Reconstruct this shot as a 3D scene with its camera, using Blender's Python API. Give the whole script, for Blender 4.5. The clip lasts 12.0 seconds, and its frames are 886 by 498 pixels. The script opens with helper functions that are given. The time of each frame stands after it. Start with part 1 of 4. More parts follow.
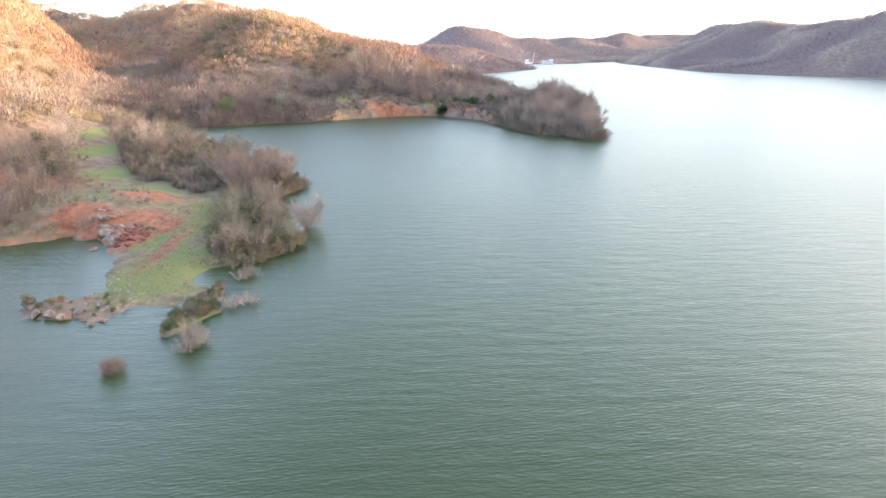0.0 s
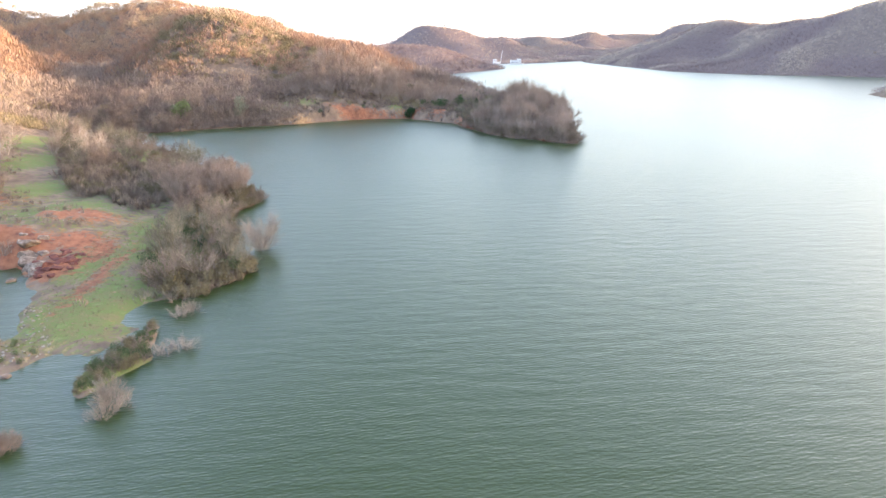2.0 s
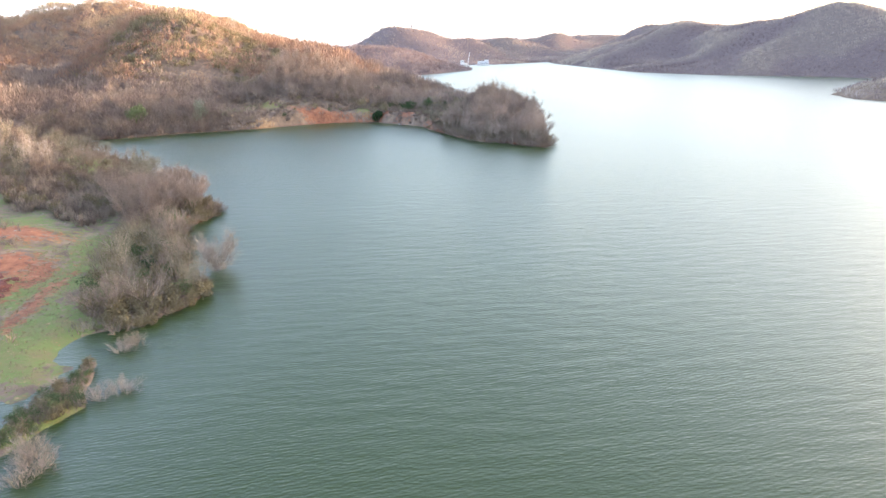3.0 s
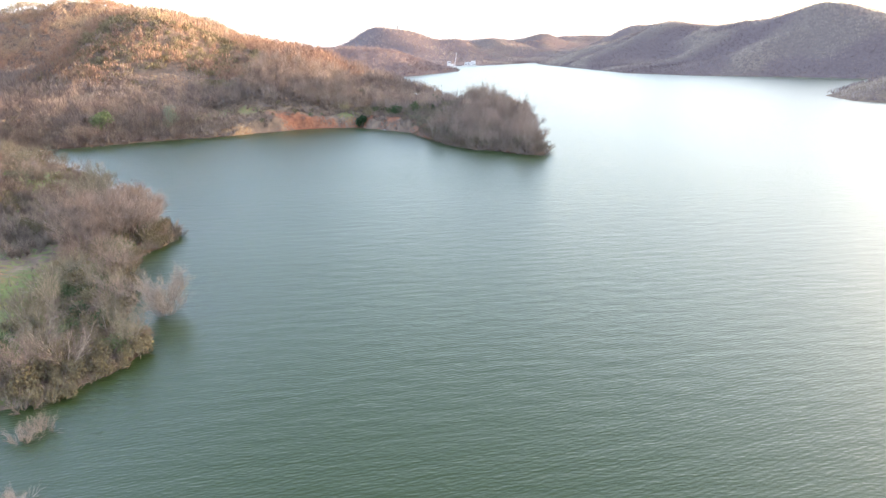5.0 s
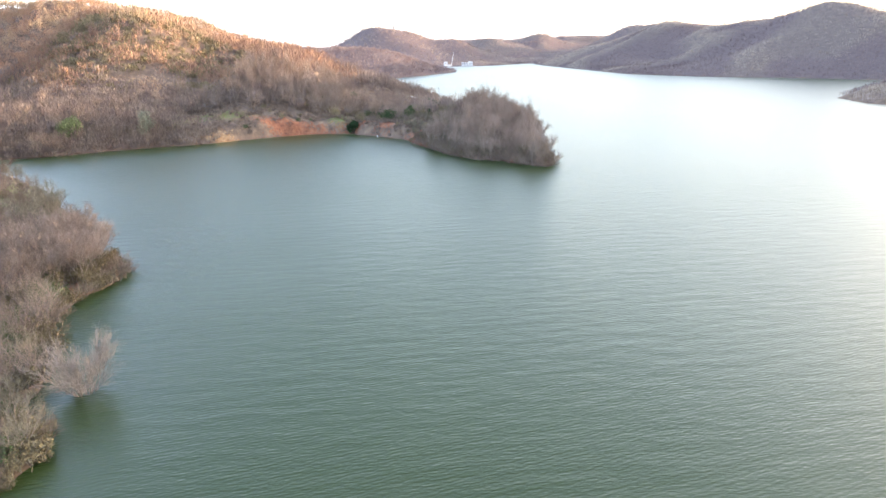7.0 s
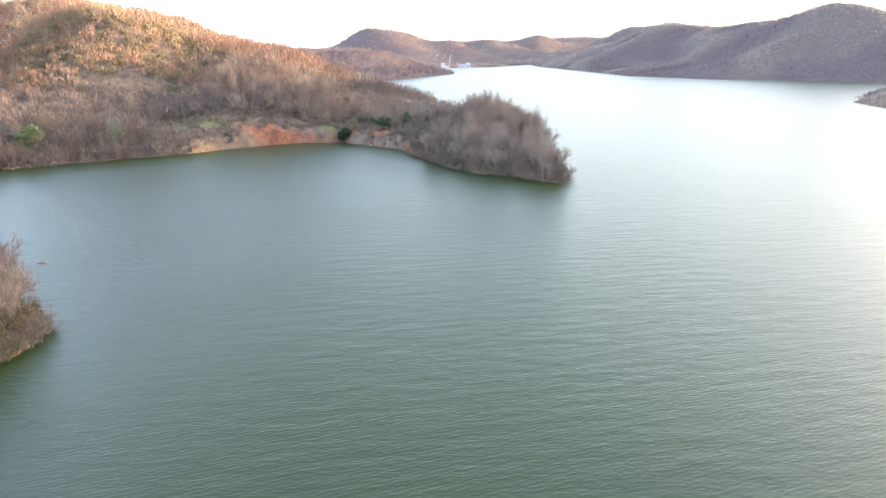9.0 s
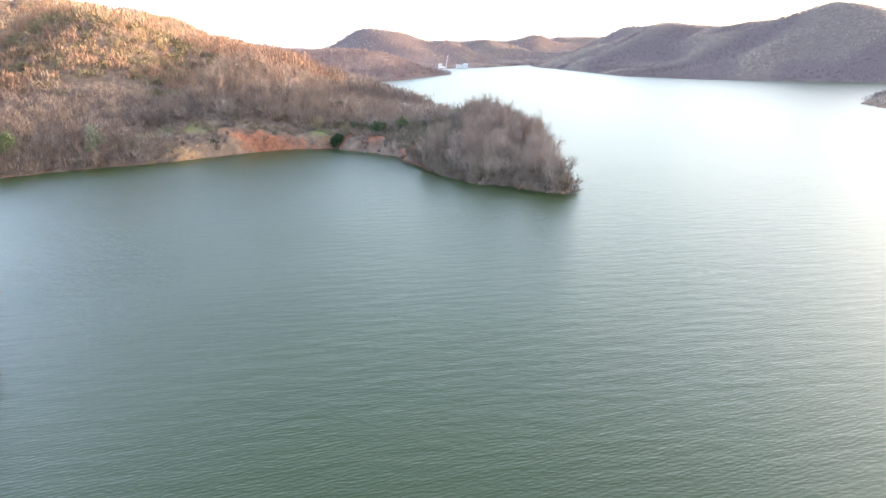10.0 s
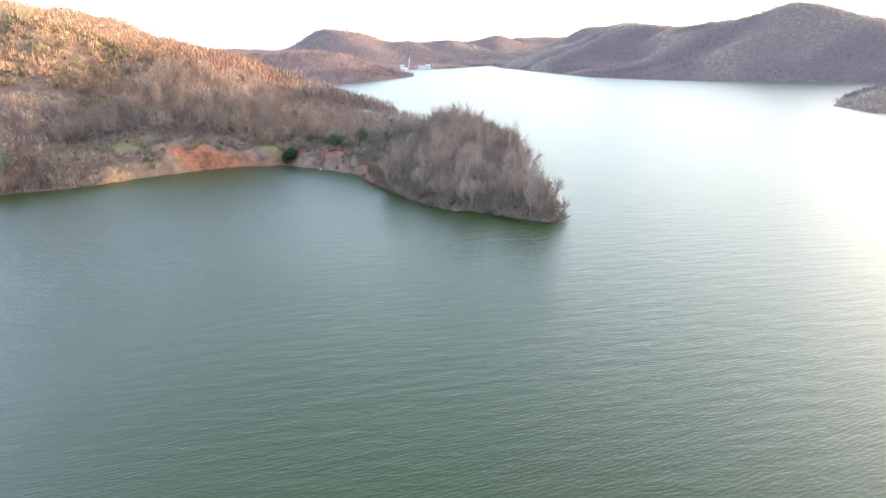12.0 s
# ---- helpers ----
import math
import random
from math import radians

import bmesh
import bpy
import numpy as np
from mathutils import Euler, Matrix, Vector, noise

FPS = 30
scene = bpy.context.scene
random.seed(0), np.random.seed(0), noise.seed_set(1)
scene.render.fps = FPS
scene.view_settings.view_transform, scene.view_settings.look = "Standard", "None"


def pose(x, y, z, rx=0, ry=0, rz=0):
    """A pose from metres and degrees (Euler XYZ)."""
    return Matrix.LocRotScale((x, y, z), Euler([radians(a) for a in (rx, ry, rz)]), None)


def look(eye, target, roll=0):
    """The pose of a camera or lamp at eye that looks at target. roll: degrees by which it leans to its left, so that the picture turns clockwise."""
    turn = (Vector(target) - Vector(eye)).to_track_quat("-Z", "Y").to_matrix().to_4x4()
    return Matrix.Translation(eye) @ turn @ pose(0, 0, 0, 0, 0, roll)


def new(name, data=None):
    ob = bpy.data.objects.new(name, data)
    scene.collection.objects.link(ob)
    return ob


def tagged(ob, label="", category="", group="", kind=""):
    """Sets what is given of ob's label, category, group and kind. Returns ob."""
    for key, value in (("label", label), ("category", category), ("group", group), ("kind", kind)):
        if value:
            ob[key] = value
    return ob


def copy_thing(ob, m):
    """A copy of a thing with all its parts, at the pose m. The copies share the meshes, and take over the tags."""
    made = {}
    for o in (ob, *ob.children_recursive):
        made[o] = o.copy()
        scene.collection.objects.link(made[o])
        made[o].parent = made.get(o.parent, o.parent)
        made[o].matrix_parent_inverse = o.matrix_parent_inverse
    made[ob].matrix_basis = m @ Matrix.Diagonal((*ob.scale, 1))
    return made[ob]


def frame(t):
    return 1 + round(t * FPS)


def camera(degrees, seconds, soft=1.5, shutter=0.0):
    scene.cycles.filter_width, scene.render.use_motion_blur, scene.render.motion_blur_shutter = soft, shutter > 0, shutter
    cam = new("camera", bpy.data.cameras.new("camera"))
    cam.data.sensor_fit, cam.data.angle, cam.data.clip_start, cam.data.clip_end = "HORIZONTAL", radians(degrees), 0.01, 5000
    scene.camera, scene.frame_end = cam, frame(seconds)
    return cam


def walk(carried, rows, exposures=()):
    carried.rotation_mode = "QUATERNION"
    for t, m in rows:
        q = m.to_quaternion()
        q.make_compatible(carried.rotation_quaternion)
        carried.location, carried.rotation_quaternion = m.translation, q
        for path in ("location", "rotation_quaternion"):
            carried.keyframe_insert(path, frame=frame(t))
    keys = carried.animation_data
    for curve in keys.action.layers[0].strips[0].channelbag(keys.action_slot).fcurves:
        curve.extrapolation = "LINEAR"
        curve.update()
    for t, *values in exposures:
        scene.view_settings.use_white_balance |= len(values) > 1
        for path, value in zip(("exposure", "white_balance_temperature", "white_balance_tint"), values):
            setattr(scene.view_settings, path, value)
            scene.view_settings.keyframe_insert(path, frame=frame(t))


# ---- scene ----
cam = camera(69.9, 12.0)
PATH = [
    (0, (1.664, 4.563, 32.536), (1.706, 6.469, 31.934), 0.0),
    (0.5, (1.768, 7.128, 32.572), (1.872, 9.032, 31.97), -0.1),
    (1, (1.911, 9.912, 32.611), (2.033, 11.815, 32.008), -0.1),
    (1.5, (2.055, 12.838, 32.705), (2.179, 14.741, 32.102), -0.1),
    (2, (2.305, 16.061, 32.855), (2.439, 17.964, 32.251), -0.1),
    (2.5, (2.492, 19.539, 33.002), (2.68, 21.436, 32.4), -0.1),
    (3, (2.672, 23.433, 33.035), (2.899, 25.327, 32.434), -0.2),
    (5, (4.334, 39.62, 33.21), (4.599, 41.51, 32.611), -0.3),
    (5.5, (4.686, 44.085, 33.317), (4.957, 45.974, 32.719), -0.2),
    (6, (5.388, 48.914, 33.356), (5.66, 50.803, 32.758), -0.3),
    (6.5, (6.055, 53.793, 33.348), (6.329, 55.682, 32.751), -0.2),
    (7, (6.823, 59.066, 33.356), (7.098, 60.954, 32.758), -0.3),
    (9, (9.244, 80.807, 33.542), (9.529, 82.695, 32.947), -0.2),
    (9.5, (9.967, 86.511, 33.743), (10.253, 88.399, 33.148), -0.2),
    (10, (10.817, 92.437, 34.169), (11.11, 94.324, 33.574), -0.3),
    (10.5, (11.539, 98.014, 34.573), (11.869, 99.895, 33.979), -0.4),
    (11, (12.126, 103.73, 35.032), (12.504, 105.602, 34.437), -0.4),
    (11.5, (13.105, 109.85, 35.335), (13.493, 111.72, 34.74), -0.5),
    (12, (14.039, 116.014, 35.547), (14.438, 117.881, 34.952), -0.5),
]
walk(cam, [(t, look(eye, target, roll)) for t, eye, target, roll in PATH],
     [(0.0, 3.28, 6500, 15), (12.0, 3.28, 6500, 15)])

# ---- light ----
world = bpy.data.worlds.new("sky")
scene.world = world
world.use_nodes = True
SUN_ELEVATION, SUN_AZIMUTH = 6.0, 84.0   # degrees; azimuth clockwise from +y
sky = world.node_tree.nodes.new("ShaderNodeTexSky")
sky.sky_type = "NISHITA"
sky.sun_disc = False
sky.sun_elevation = radians(SUN_ELEVATION)
sky.sun_rotation = radians(SUN_AZIMUTH)
sky.altitude, sky.air_density, sky.dust_density, sky.ozone_density = 100, 1.0, 3.0, 1.5
# thin bright haze over the whole sky, denser towards the horizon and brighter round the sun
wn = world.node_tree
coord = wn.nodes.new("ShaderNodeTexCoord")
split = wn.nodes.new("ShaderNodeSeparateXYZ")
wn.links.new(coord.outputs["Generated"], split.inputs[0])
veil = wn.nodes.new("ShaderNodeValToRGB")
veil.color_ramp.elements.new(0.3)
for slot, (at, colour) in zip(veil.color_ramp.elements, ((0.0, (0.98, 0.98, 1.12)), (0.34, (0.47, 0.535, 0.78)), (0.8, (0.19, 0.232, 0.365)))):
    slot.position, slot.color = at, (*colour, 1)
wn.links.new(split.outputs["Z"], veil.inputs["Fac"])
total = wn.nodes.new("ShaderNodeVectorMath")
wn.links.new(sky.outputs[0], total.inputs[0])
wn.links.new(veil.outputs["Color"], total.inputs[1])
toward = wn.nodes.new("ShaderNodeVectorMath")
toward.operation = "DOT_PRODUCT"
wn.links.new(coord.outputs["Generated"], toward.inputs[0])
toward.inputs[1].default_value = (math.sin(radians(SUN_AZIMUTH)), math.cos(radians(SUN_AZIMUTH)), 0.1)
glow = wn.nodes.new("ShaderNodeValToRGB")
glow.color_ramp.elements.new(0.5)
for slot, (at, colour) in zip(glow.color_ramp.elements, ((0.1, (0.0, 0.0, 0.0)), (0.55, (0.2, 0.165, 0.12)), (1.0, (0.9, 0.72, 0.52)))):
    slot.position, slot.color = at, (*colour, 1)
wn.links.new(toward.outputs["Value"], glow.inputs["Fac"])
away = wn.nodes.new("ShaderNodeMath")   # the bluer sky opposite the sun
away.operation = "MULTIPLY"
away.inputs[1].default_value = -1.0
wn.links.new(toward.outputs["Value"], away.inputs[0])
blue = wn.nodes.new("ShaderNodeValToRGB")
blue.color_ramp.elements[1].position, blue.color_ramp.elements[1].color = 0.48, (0.62, 0.77, 1.2, 1)
wn.links.new(away.outputs[0], blue.inputs["Fac"])
both = wn.nodes.new("ShaderNodeVectorMath")
wn.links.new(glow.outputs["Color"], both.inputs[0])
wn.links.new(blue.outputs["Color"], both.inputs[1])
whole = wn.nodes.new("ShaderNodeVectorMath")
wn.links.new(total.outputs[0], whole.inputs[0])
wn.links.new(both.outputs[0], whole.inputs[1])
wn.links.new(whole.outputs[0], wn.nodes["Background"].inputs[0])
wn.nodes["Background"].inputs[1].default_value = 0.15

sun = new("sun", bpy.data.lights.new("sun", "SUN"))
sun.data.energy, sun.data.angle, sun.data.color = 2.05, radians(0.6), (1.0, 0.76, 0.54)
az, el = radians(SUN_AZIMUTH), radians(SUN_ELEVATION)
SUN_DIR = Vector((math.sin(az) * math.cos(el), math.cos(az) * math.cos(el), math.sin(el)))
sun.matrix_world = look(SUN_DIR * 100, (0, 0, 0))

# ---- materials ----


def material(name, rough=0.9, spec=0.2):
    m = bpy.data.materials.new(name)
    m.use_nodes = True
    nt = m.node_tree
    b = nt.nodes["Principled BSDF"]
    b.inputs["Roughness"].default_value = rough
    b.inputs["Specular IOR Level"].default_value = spec
    return m, nt, b


def node(nt, kind, **inputs):
    n = nt.nodes.new(kind)
    for key, value in inputs.items():
        n.inputs[key.replace("_", " ")].default_value = value
    return n


def noise_at(nt, scale, detail=4.0, rough=0.55, stretch=None, turn=0.0):
    geo = nt.nodes.new("ShaderNodeNewGeometry")
    out = geo.outputs["Position"]
    if stretch or turn:
        mp = nt.nodes.new("ShaderNodeMapping")
        mp.inputs["Scale"].default_value = stretch or (1, 1, 1)
        mp.inputs["Rotation"].default_value = (0, 0, radians(turn))
        nt.links.new(out, mp.inputs["Vector"])
        out = mp.outputs["Vector"]
    n = node(nt, "ShaderNodeTexNoise", Scale=scale, Detail=detail, Roughness=rough)
    nt.links.new(out, n.inputs["Vector"])
    return n.outputs["Fac"]


def ramp(nt, fac, *stops):
    r = nt.nodes.new("ShaderNodeValToRGB")
    e = r.color_ramp.elements
    while len(e) < len(stops):
        e.new(0.5)
    for slot, (at, colour) in zip(e, stops):
        slot.position, slot.color = at, (*colour, 1)
    nt.links.new(fac, r.inputs["Fac"])
    return r.outputs["Color"]


def grey_ramp(nt, fac, lo, hi):
    r = node(nt, "ShaderNodeMapRange")
    r.inputs["From Min"].default_value, r.inputs["From Max"].default_value = lo, hi
    nt.links.new(fac, r.inputs["Value"])
    return r.outputs["Result"]


def mix(nt, fac, a, b, blend="MIX"):
    n = nt.nodes.new("ShaderNodeMix")
    n.data_type, n.blend_type = "RGBA", blend
    for value, slot in ((fac, n.inputs["Factor"]), (a, n.inputs["A"]), (b, n.inputs["B"])):
        slot = [s for s in n.inputs if s.name == slot.name and s.type == ("VALUE" if slot.name == "Factor" else "RGBA")][0]
        if isinstance(value, (int, float)):
            slot.default_value = value
        elif isinstance(value, tuple):
            slot.default_value = (*value, 1)
        else:
            nt.links.new(value, slot)
    return [o for o in n.outputs if o.type == "RGBA"][0]


def bump(nt, b, height, strength, distance):
    n = node(nt, "ShaderNodeBump", Strength=strength, Distance=distance)
    nt.links.new(height, n.inputs["Height"])
    nt.links.new(n.outputs["Normal"], b.inputs["Normal"])
    return n


def twig_material(name, dark, mid, light, scale=0.11, grain=1.5):
    m, nt, b = material(name, 0.85, 0.15)
    tone = nt.nodes.new("ShaderNodeAttribute")
    tone.attribute_name = "tone"
    both = nt.nodes.new("ShaderNodeMath")
    both.operation = "MULTIPLY_ADD"
    nt.links.new(tone.outputs["Fac"], both.inputs[0])
    both.inputs[1].default_value = 0.45
    nt.links.new(noise_at(nt, scale * 0.3, 3.0), both.inputs[2])
    wide = ramp(nt, both.outputs[0], (0.45, dark), (0.7, mid), (0.95, light))
    fine = ramp(nt, noise_at(nt, grain, 2.0, 0.6, (1, 1, 0.3)), (0.3, (0.7, 0.7, 0.7)), (0.7, (1.2, 1.2, 1.2)))
    nt.links.new(mix(nt, 1.0, wide, fine, "MULTIPLY"), b.inputs["Base Color"])
    return m


def own_material(name, a, c, rough=0.85, scale=3.0):
    """Colour that varies from one copy to the next, with grain."""
    m, nt, b = material(name, rough, 0.15)
    info = nt.nodes.new("ShaderNodeObjectInfo")
    tone = nt.nodes.new("ShaderNodeAttribute")
    tone.attribute_name = "tone"
    add, wrap = nt.nodes.new("ShaderNodeMath"), nt.nodes.new("ShaderNodeMath")
    wrap.operation = "FRACT"
    nt.links.new(info.outputs["Random"], add.inputs[0])
    nt.links.new(tone.outputs["Fac"], add.inputs[1])
    nt.links.new(add.outputs[0], wrap.inputs[0])
    base = ramp(nt, wrap.outputs[0], (0.0, a), (1.0, c))
    fine = ramp(nt, noise_at(nt, scale, 3.0), (0.25, (0.6, 0.6, 0.6)), (0.75, (1.3, 1.3, 1.3)))
    nt.links.new(mix(nt, 1.0, base, fine, "MULTIPLY"), b.inputs["Base Color"])
    return m


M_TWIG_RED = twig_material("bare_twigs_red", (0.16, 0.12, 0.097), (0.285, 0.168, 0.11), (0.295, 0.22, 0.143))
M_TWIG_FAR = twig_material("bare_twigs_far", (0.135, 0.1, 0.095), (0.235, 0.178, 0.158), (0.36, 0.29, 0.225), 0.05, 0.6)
M_TWIG_CAPE = twig_material("bare_twigs_russet", (0.16, 0.115, 0.106), (0.21, 0.155, 0.142), (0.28, 0.212, 0.185), 0.05, 0.6)
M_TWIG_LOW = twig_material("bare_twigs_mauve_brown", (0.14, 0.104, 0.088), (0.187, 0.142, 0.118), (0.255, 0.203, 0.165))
M_OLIVE = twig_material("olive_leaves", (0.125, 0.102, 0.056), (0.18, 0.146, 0.082), (0.24, 0.193, 0.115), 0.3)
M_DARKGREEN = own_material("dark_green_leaves", (0.022, 0.045, 0.018), (0.06, 0.095, 0.035))
M_PINE = own_material("pine_needles", (0.13, 0.155, 0.065), (0.17, 0.195, 0.085))
M_IVY = own_material("grey_green_leaves", (0.19, 0.2, 0.14), (0.23, 0.235, 0.17))
M_BARK = own_material("grey_brown_bark", (0.13, 0.105, 0.088), (0.23, 0.19, 0.155))
M_TWIG = own_material("bare_twigs", (0.138, 0.099, 0.077), (0.25, 0.19, 0.148))
M_TWIG_PALE = own_material("pale_bare_twigs", (0.21, 0.168, 0.135), (0.33, 0.272, 0.22))
M_TWIG_MAUVE = own_material("mauve_bare_twigs", (0.2, 0.147, 0.117), (0.305, 0.234, 0.184))
M_TWIG_MOSS = own_material("mossy_bare_twigs", (0.135, 0.117, 0.078), (0.22, 0.187, 0.13))
M_BRAMBLE = own_material("green_bramble_leaves", (0.05, 0.07, 0.028), (0.1, 0.125, 0.05))
M_SHRUB = own_material("brown_shrub_twigs", (0.13, 0.096, 0.074), (0.24, 0.185, 0.142))


def ground_material():
    m, nt, b = material("ground_soil_and_grass", 0.95, 0.1)
    litter = ramp(nt, noise_at(nt, 0.35, 6.0), (0.3, (0.09, 0.066, 0.05)), (0.5, (0.145, 0.103, 0.074)), (0.7, (0.21, 0.15, 0.1)))
    grass = ramp(nt, noise_at(nt, 0.5, 7.0, 0.65), (0.3, (0.15, 0.115, 0.06)), (0.44, (0.13, 0.13, 0.052)), (0.56, (0.108, 0.135, 0.043)), (0.72, (0.155, 0.173, 0.07)))
    soil = ramp(nt, noise_at(nt, 0.6, 6.0, 0.6), (0.3, (0.095, 0.04, 0.03)), (0.45, (0.19, 0.08, 0.045)), (0.6, (0.245, 0.108, 0.06)), (0.75, (0.265, 0.142, 0.086)))
    sand = ramp(nt, noise_at(nt, 0.7, 6.0, 0.6), (0.3, (0.15, 0.085, 0.045)), (0.5, (0.26, 0.165, 0.09)), (0.7, (0.37, 0.265, 0.155)))
    colour = litter
    edge = noise_at(nt, 0.9, 5.0, 0.65)
    brush = ramp(nt, noise_at(nt, 0.2, 4.0), (0.3, (0.108, 0.083, 0.072)), (0.7, (0.15, 0.116, 0.096)))
    heath_and_shade = ramp(nt, noise_at(nt, 0.2, 4.0), (0.3, (0.096, 0.071, 0.067)), (0.7, (0.133, 0.101, 0.092)))
    for name, layer in (("canopy", brush), ("heath_and_shade", heath_and_shade), ("grass", grass), ("soil", soil), ("sand", sand)):
        a = nt.nodes.new("ShaderNodeAttribute")
        a.attribute_name = name
        add = nt.nodes.new("ShaderNodeMath")
        add.operation = "MULTIPLY_ADD"
        nt.links.new(edge, add.inputs[0])
        add.inputs[1].default_value = 2.4
        add.inputs[2].default_value = -1.2
        plus = nt.nodes.new("ShaderNodeMath")
        nt.links.new(a.outputs["Fac"], plus.inputs[0])
        nt.links.new(add.outputs[0], plus.inputs[1])
        colour = mix(nt, grey_ramp(nt, plus.outputs[0], 0.35, 0.65), colour, layer)
    nt.links.new(colour, b.inputs["Base Color"])
    bump(nt, b, noise_at(nt, 1.6, 8.0, 0.7), 0.6, 0.2)
    return m


def water_material():
    m, nt, b = material("lake_water", 0.3, 0.5)
    b.inputs["IOR"].default_value = 1.333
    murk = ramp(nt, noise_at(nt, 0.012, 3.0), (0.3, (0.0198, 0.0325, 0.0065)), (0.7, (0.0258, 0.0395, 0.0105)))
    nt.links.new(murk, b.inputs["Base Color"])
    geo = nt.nodes.new("ShaderNodeNewGeometry")

    def train(turned, scale, distortion, detail):
        """A train of wind waves whose crests run across the given direction."""
        turn = nt.nodes.new("ShaderNodeMapping")
        turn.inputs["Rotation"].default_value = (0, 0, radians(turned))
        nt.links.new(geo.outputs["Position"], turn.inputs["Vector"])
        band = node(nt, "ShaderNodeTexWave", Scale=scale, Distortion=distortion, Detail=detail, Detail_Scale=1.2, Detail_Roughness=0.6)
        band.wave_type, band.bands_direction = "BANDS", "Y"
        nt.links.new(turn.outputs["Vector"], band.inputs["Vector"])
        return band.outputs["Fac"]

    lull = grey_ramp(nt, noise_at(nt, 0.035, 4.0, 0.6, (0.6, 1.2, 1.0), -10.0), 0.25, 0.65)
    last = None
    for height, deep, modulated in ((train(-13, 0.66, 7.0, 3.0), 0.014, True), (train(-6, 0.42, 8.0, 2.0), 0.008, True),
                                    (noise_at(nt, 2.2, 3.0, 0.6, (0.55, 1.8, 1.0), -10.0), 0.05, False),
                                    (noise_at(nt, 0.3, 3.0, 0.6, (0.5, 1.8, 1.0), -6.0), 0.14, False)):
        n = node(nt, "ShaderNodeBump", Strength=1.0, Distance=deep)
        if modulated:
            nt.links.new(lull, n.inputs["Strength"])
        nt.links.new(height, n.inputs["Height"])
        if last:
            nt.links.new(last, n.inputs["Normal"])
        last = n.outputs["Normal"]
    nt.links.new(last, b.inputs["Normal"])
    return m


def rock_material():
    m, nt, b = material("grey_rock", 0.9, 0.2)
    col = ramp(nt, noise_at(nt, 1.3, 6.0, 0.65), (0.3, (0.075, 0.048, 0.036)), (0.5, (0.15, 0.108, 0.08)), (0.72, (0.29, 0.235, 0.185)))
    nt.links.new(col, b.inputs["Base Color"])
    bump(nt, b, noise_at(nt, 4.0, 6.0, 0.7), 0.8, 0.08)
    return m


def red_earth():
    m, nt, b = material("dark_red_earth", 0.95, 0.1)
    col = ramp(nt, noise_at(nt, 1.6, 6.0, 0.65), (0.3, (0.07, 0.03, 0.026)), (0.55, (0.125, 0.05, 0.038)), (0.75, (0.2, 0.085, 0.055)))
    nt.links.new(col, b.inputs["Base Color"])
    bump(nt, b, noise_at(nt, 3.0, 7.0, 0.7), 0.9, 0.15)
    return m


def plain_material(name, colour, rough=0.7):
    m, nt, b = material(name, rough, 0.3)
    col = ramp(nt, noise_at(nt, 0.8, 5.0), (0.3, tuple(0.85 * c for c in colour)), (0.7, colour))
    nt.links.new(col, b.inputs["Base Color"])
    return m


def pale_stone():
    m, nt, b = material("pale_stone", 0.9, 0.2)
    col = ramp(nt, noise_at(nt, 3.0, 5.0, 0.65), (0.3, (0.13, 0.105, 0.08)), (0.7, (0.3, 0.255, 0.2)))
    nt.links.new(col, b.inputs["Base Color"])
    bump(nt, b, noise_at(nt, 9.0, 5.0, 0.7), 0.6, 0.03)
    return m


M_PALE_STONE, M_RED_EARTH = pale_stone(), red_earth()
M_GROUND, M_WATER, M_ROCK = ground_material(), water_material(), rock_material()
M_WHITE = plain_material("white_plaster", (0.6, 0.59, 0.57))
M_DARK = plain_material("dark_glass", (0.05, 0.055, 0.06), 0.3)
M_STONE = plain_material("grey_concrete", (0.42, 0.4, 0.37))

# ---- mesh helpers ----


def mesh_data(name, verts, faces, mat=None, smooth=False):
    me = bpy.data.meshes.new(name)
    if isinstance(faces, np.ndarray):
        count, sides = faces.shape
        me.vertices.add(len(verts))
        me.vertices.foreach_set("co", np.asarray(verts, np.float32).ravel())
        me.loops.add(count * sides)
        me.loops.foreach_set("vertex_index", faces.astype(np.int32).ravel())
        me.polygons.add(count)
        me.polygons.foreach_set("loop_start", np.arange(0, count * sides, sides, dtype=np.int32))
        me.update(calc_edges=True)
    else:
        me.from_pydata(np.asarray(verts, float).tolist(), [], faces)
    if mat:
        me.materials.append(mat)
    if smooth:
        me.shade_smooth()
    else:
        me.shade_flat()
    me.update()
    return me


def part(name, me, parent, label=""):
    ob = new(name, me)
    ob.parent = parent
    return tagged(ob, label)


def boxes(name, mat, *sizes):
    """One mesh of bevelled boxes: (x, y, z of the base's centre, width, depth, height)."""
    bm = bmesh.new()
    for x, y, z, w, d, h in sizes:
        bmesh.ops.create_cube(bm, size=1, matrix=Matrix.Translation((x, y, z + h / 2)) @ Matrix.Diagonal((w, d, h, 1)))
    bmesh.ops.bevel(bm, geom=bm.edges[:], offset=0.06, segments=1, affect="EDGES")
    me = bpy.data.meshes.new(name)
    bm.to_mesh(me)
    bm.free()
    me.materials.append(mat)
    return me


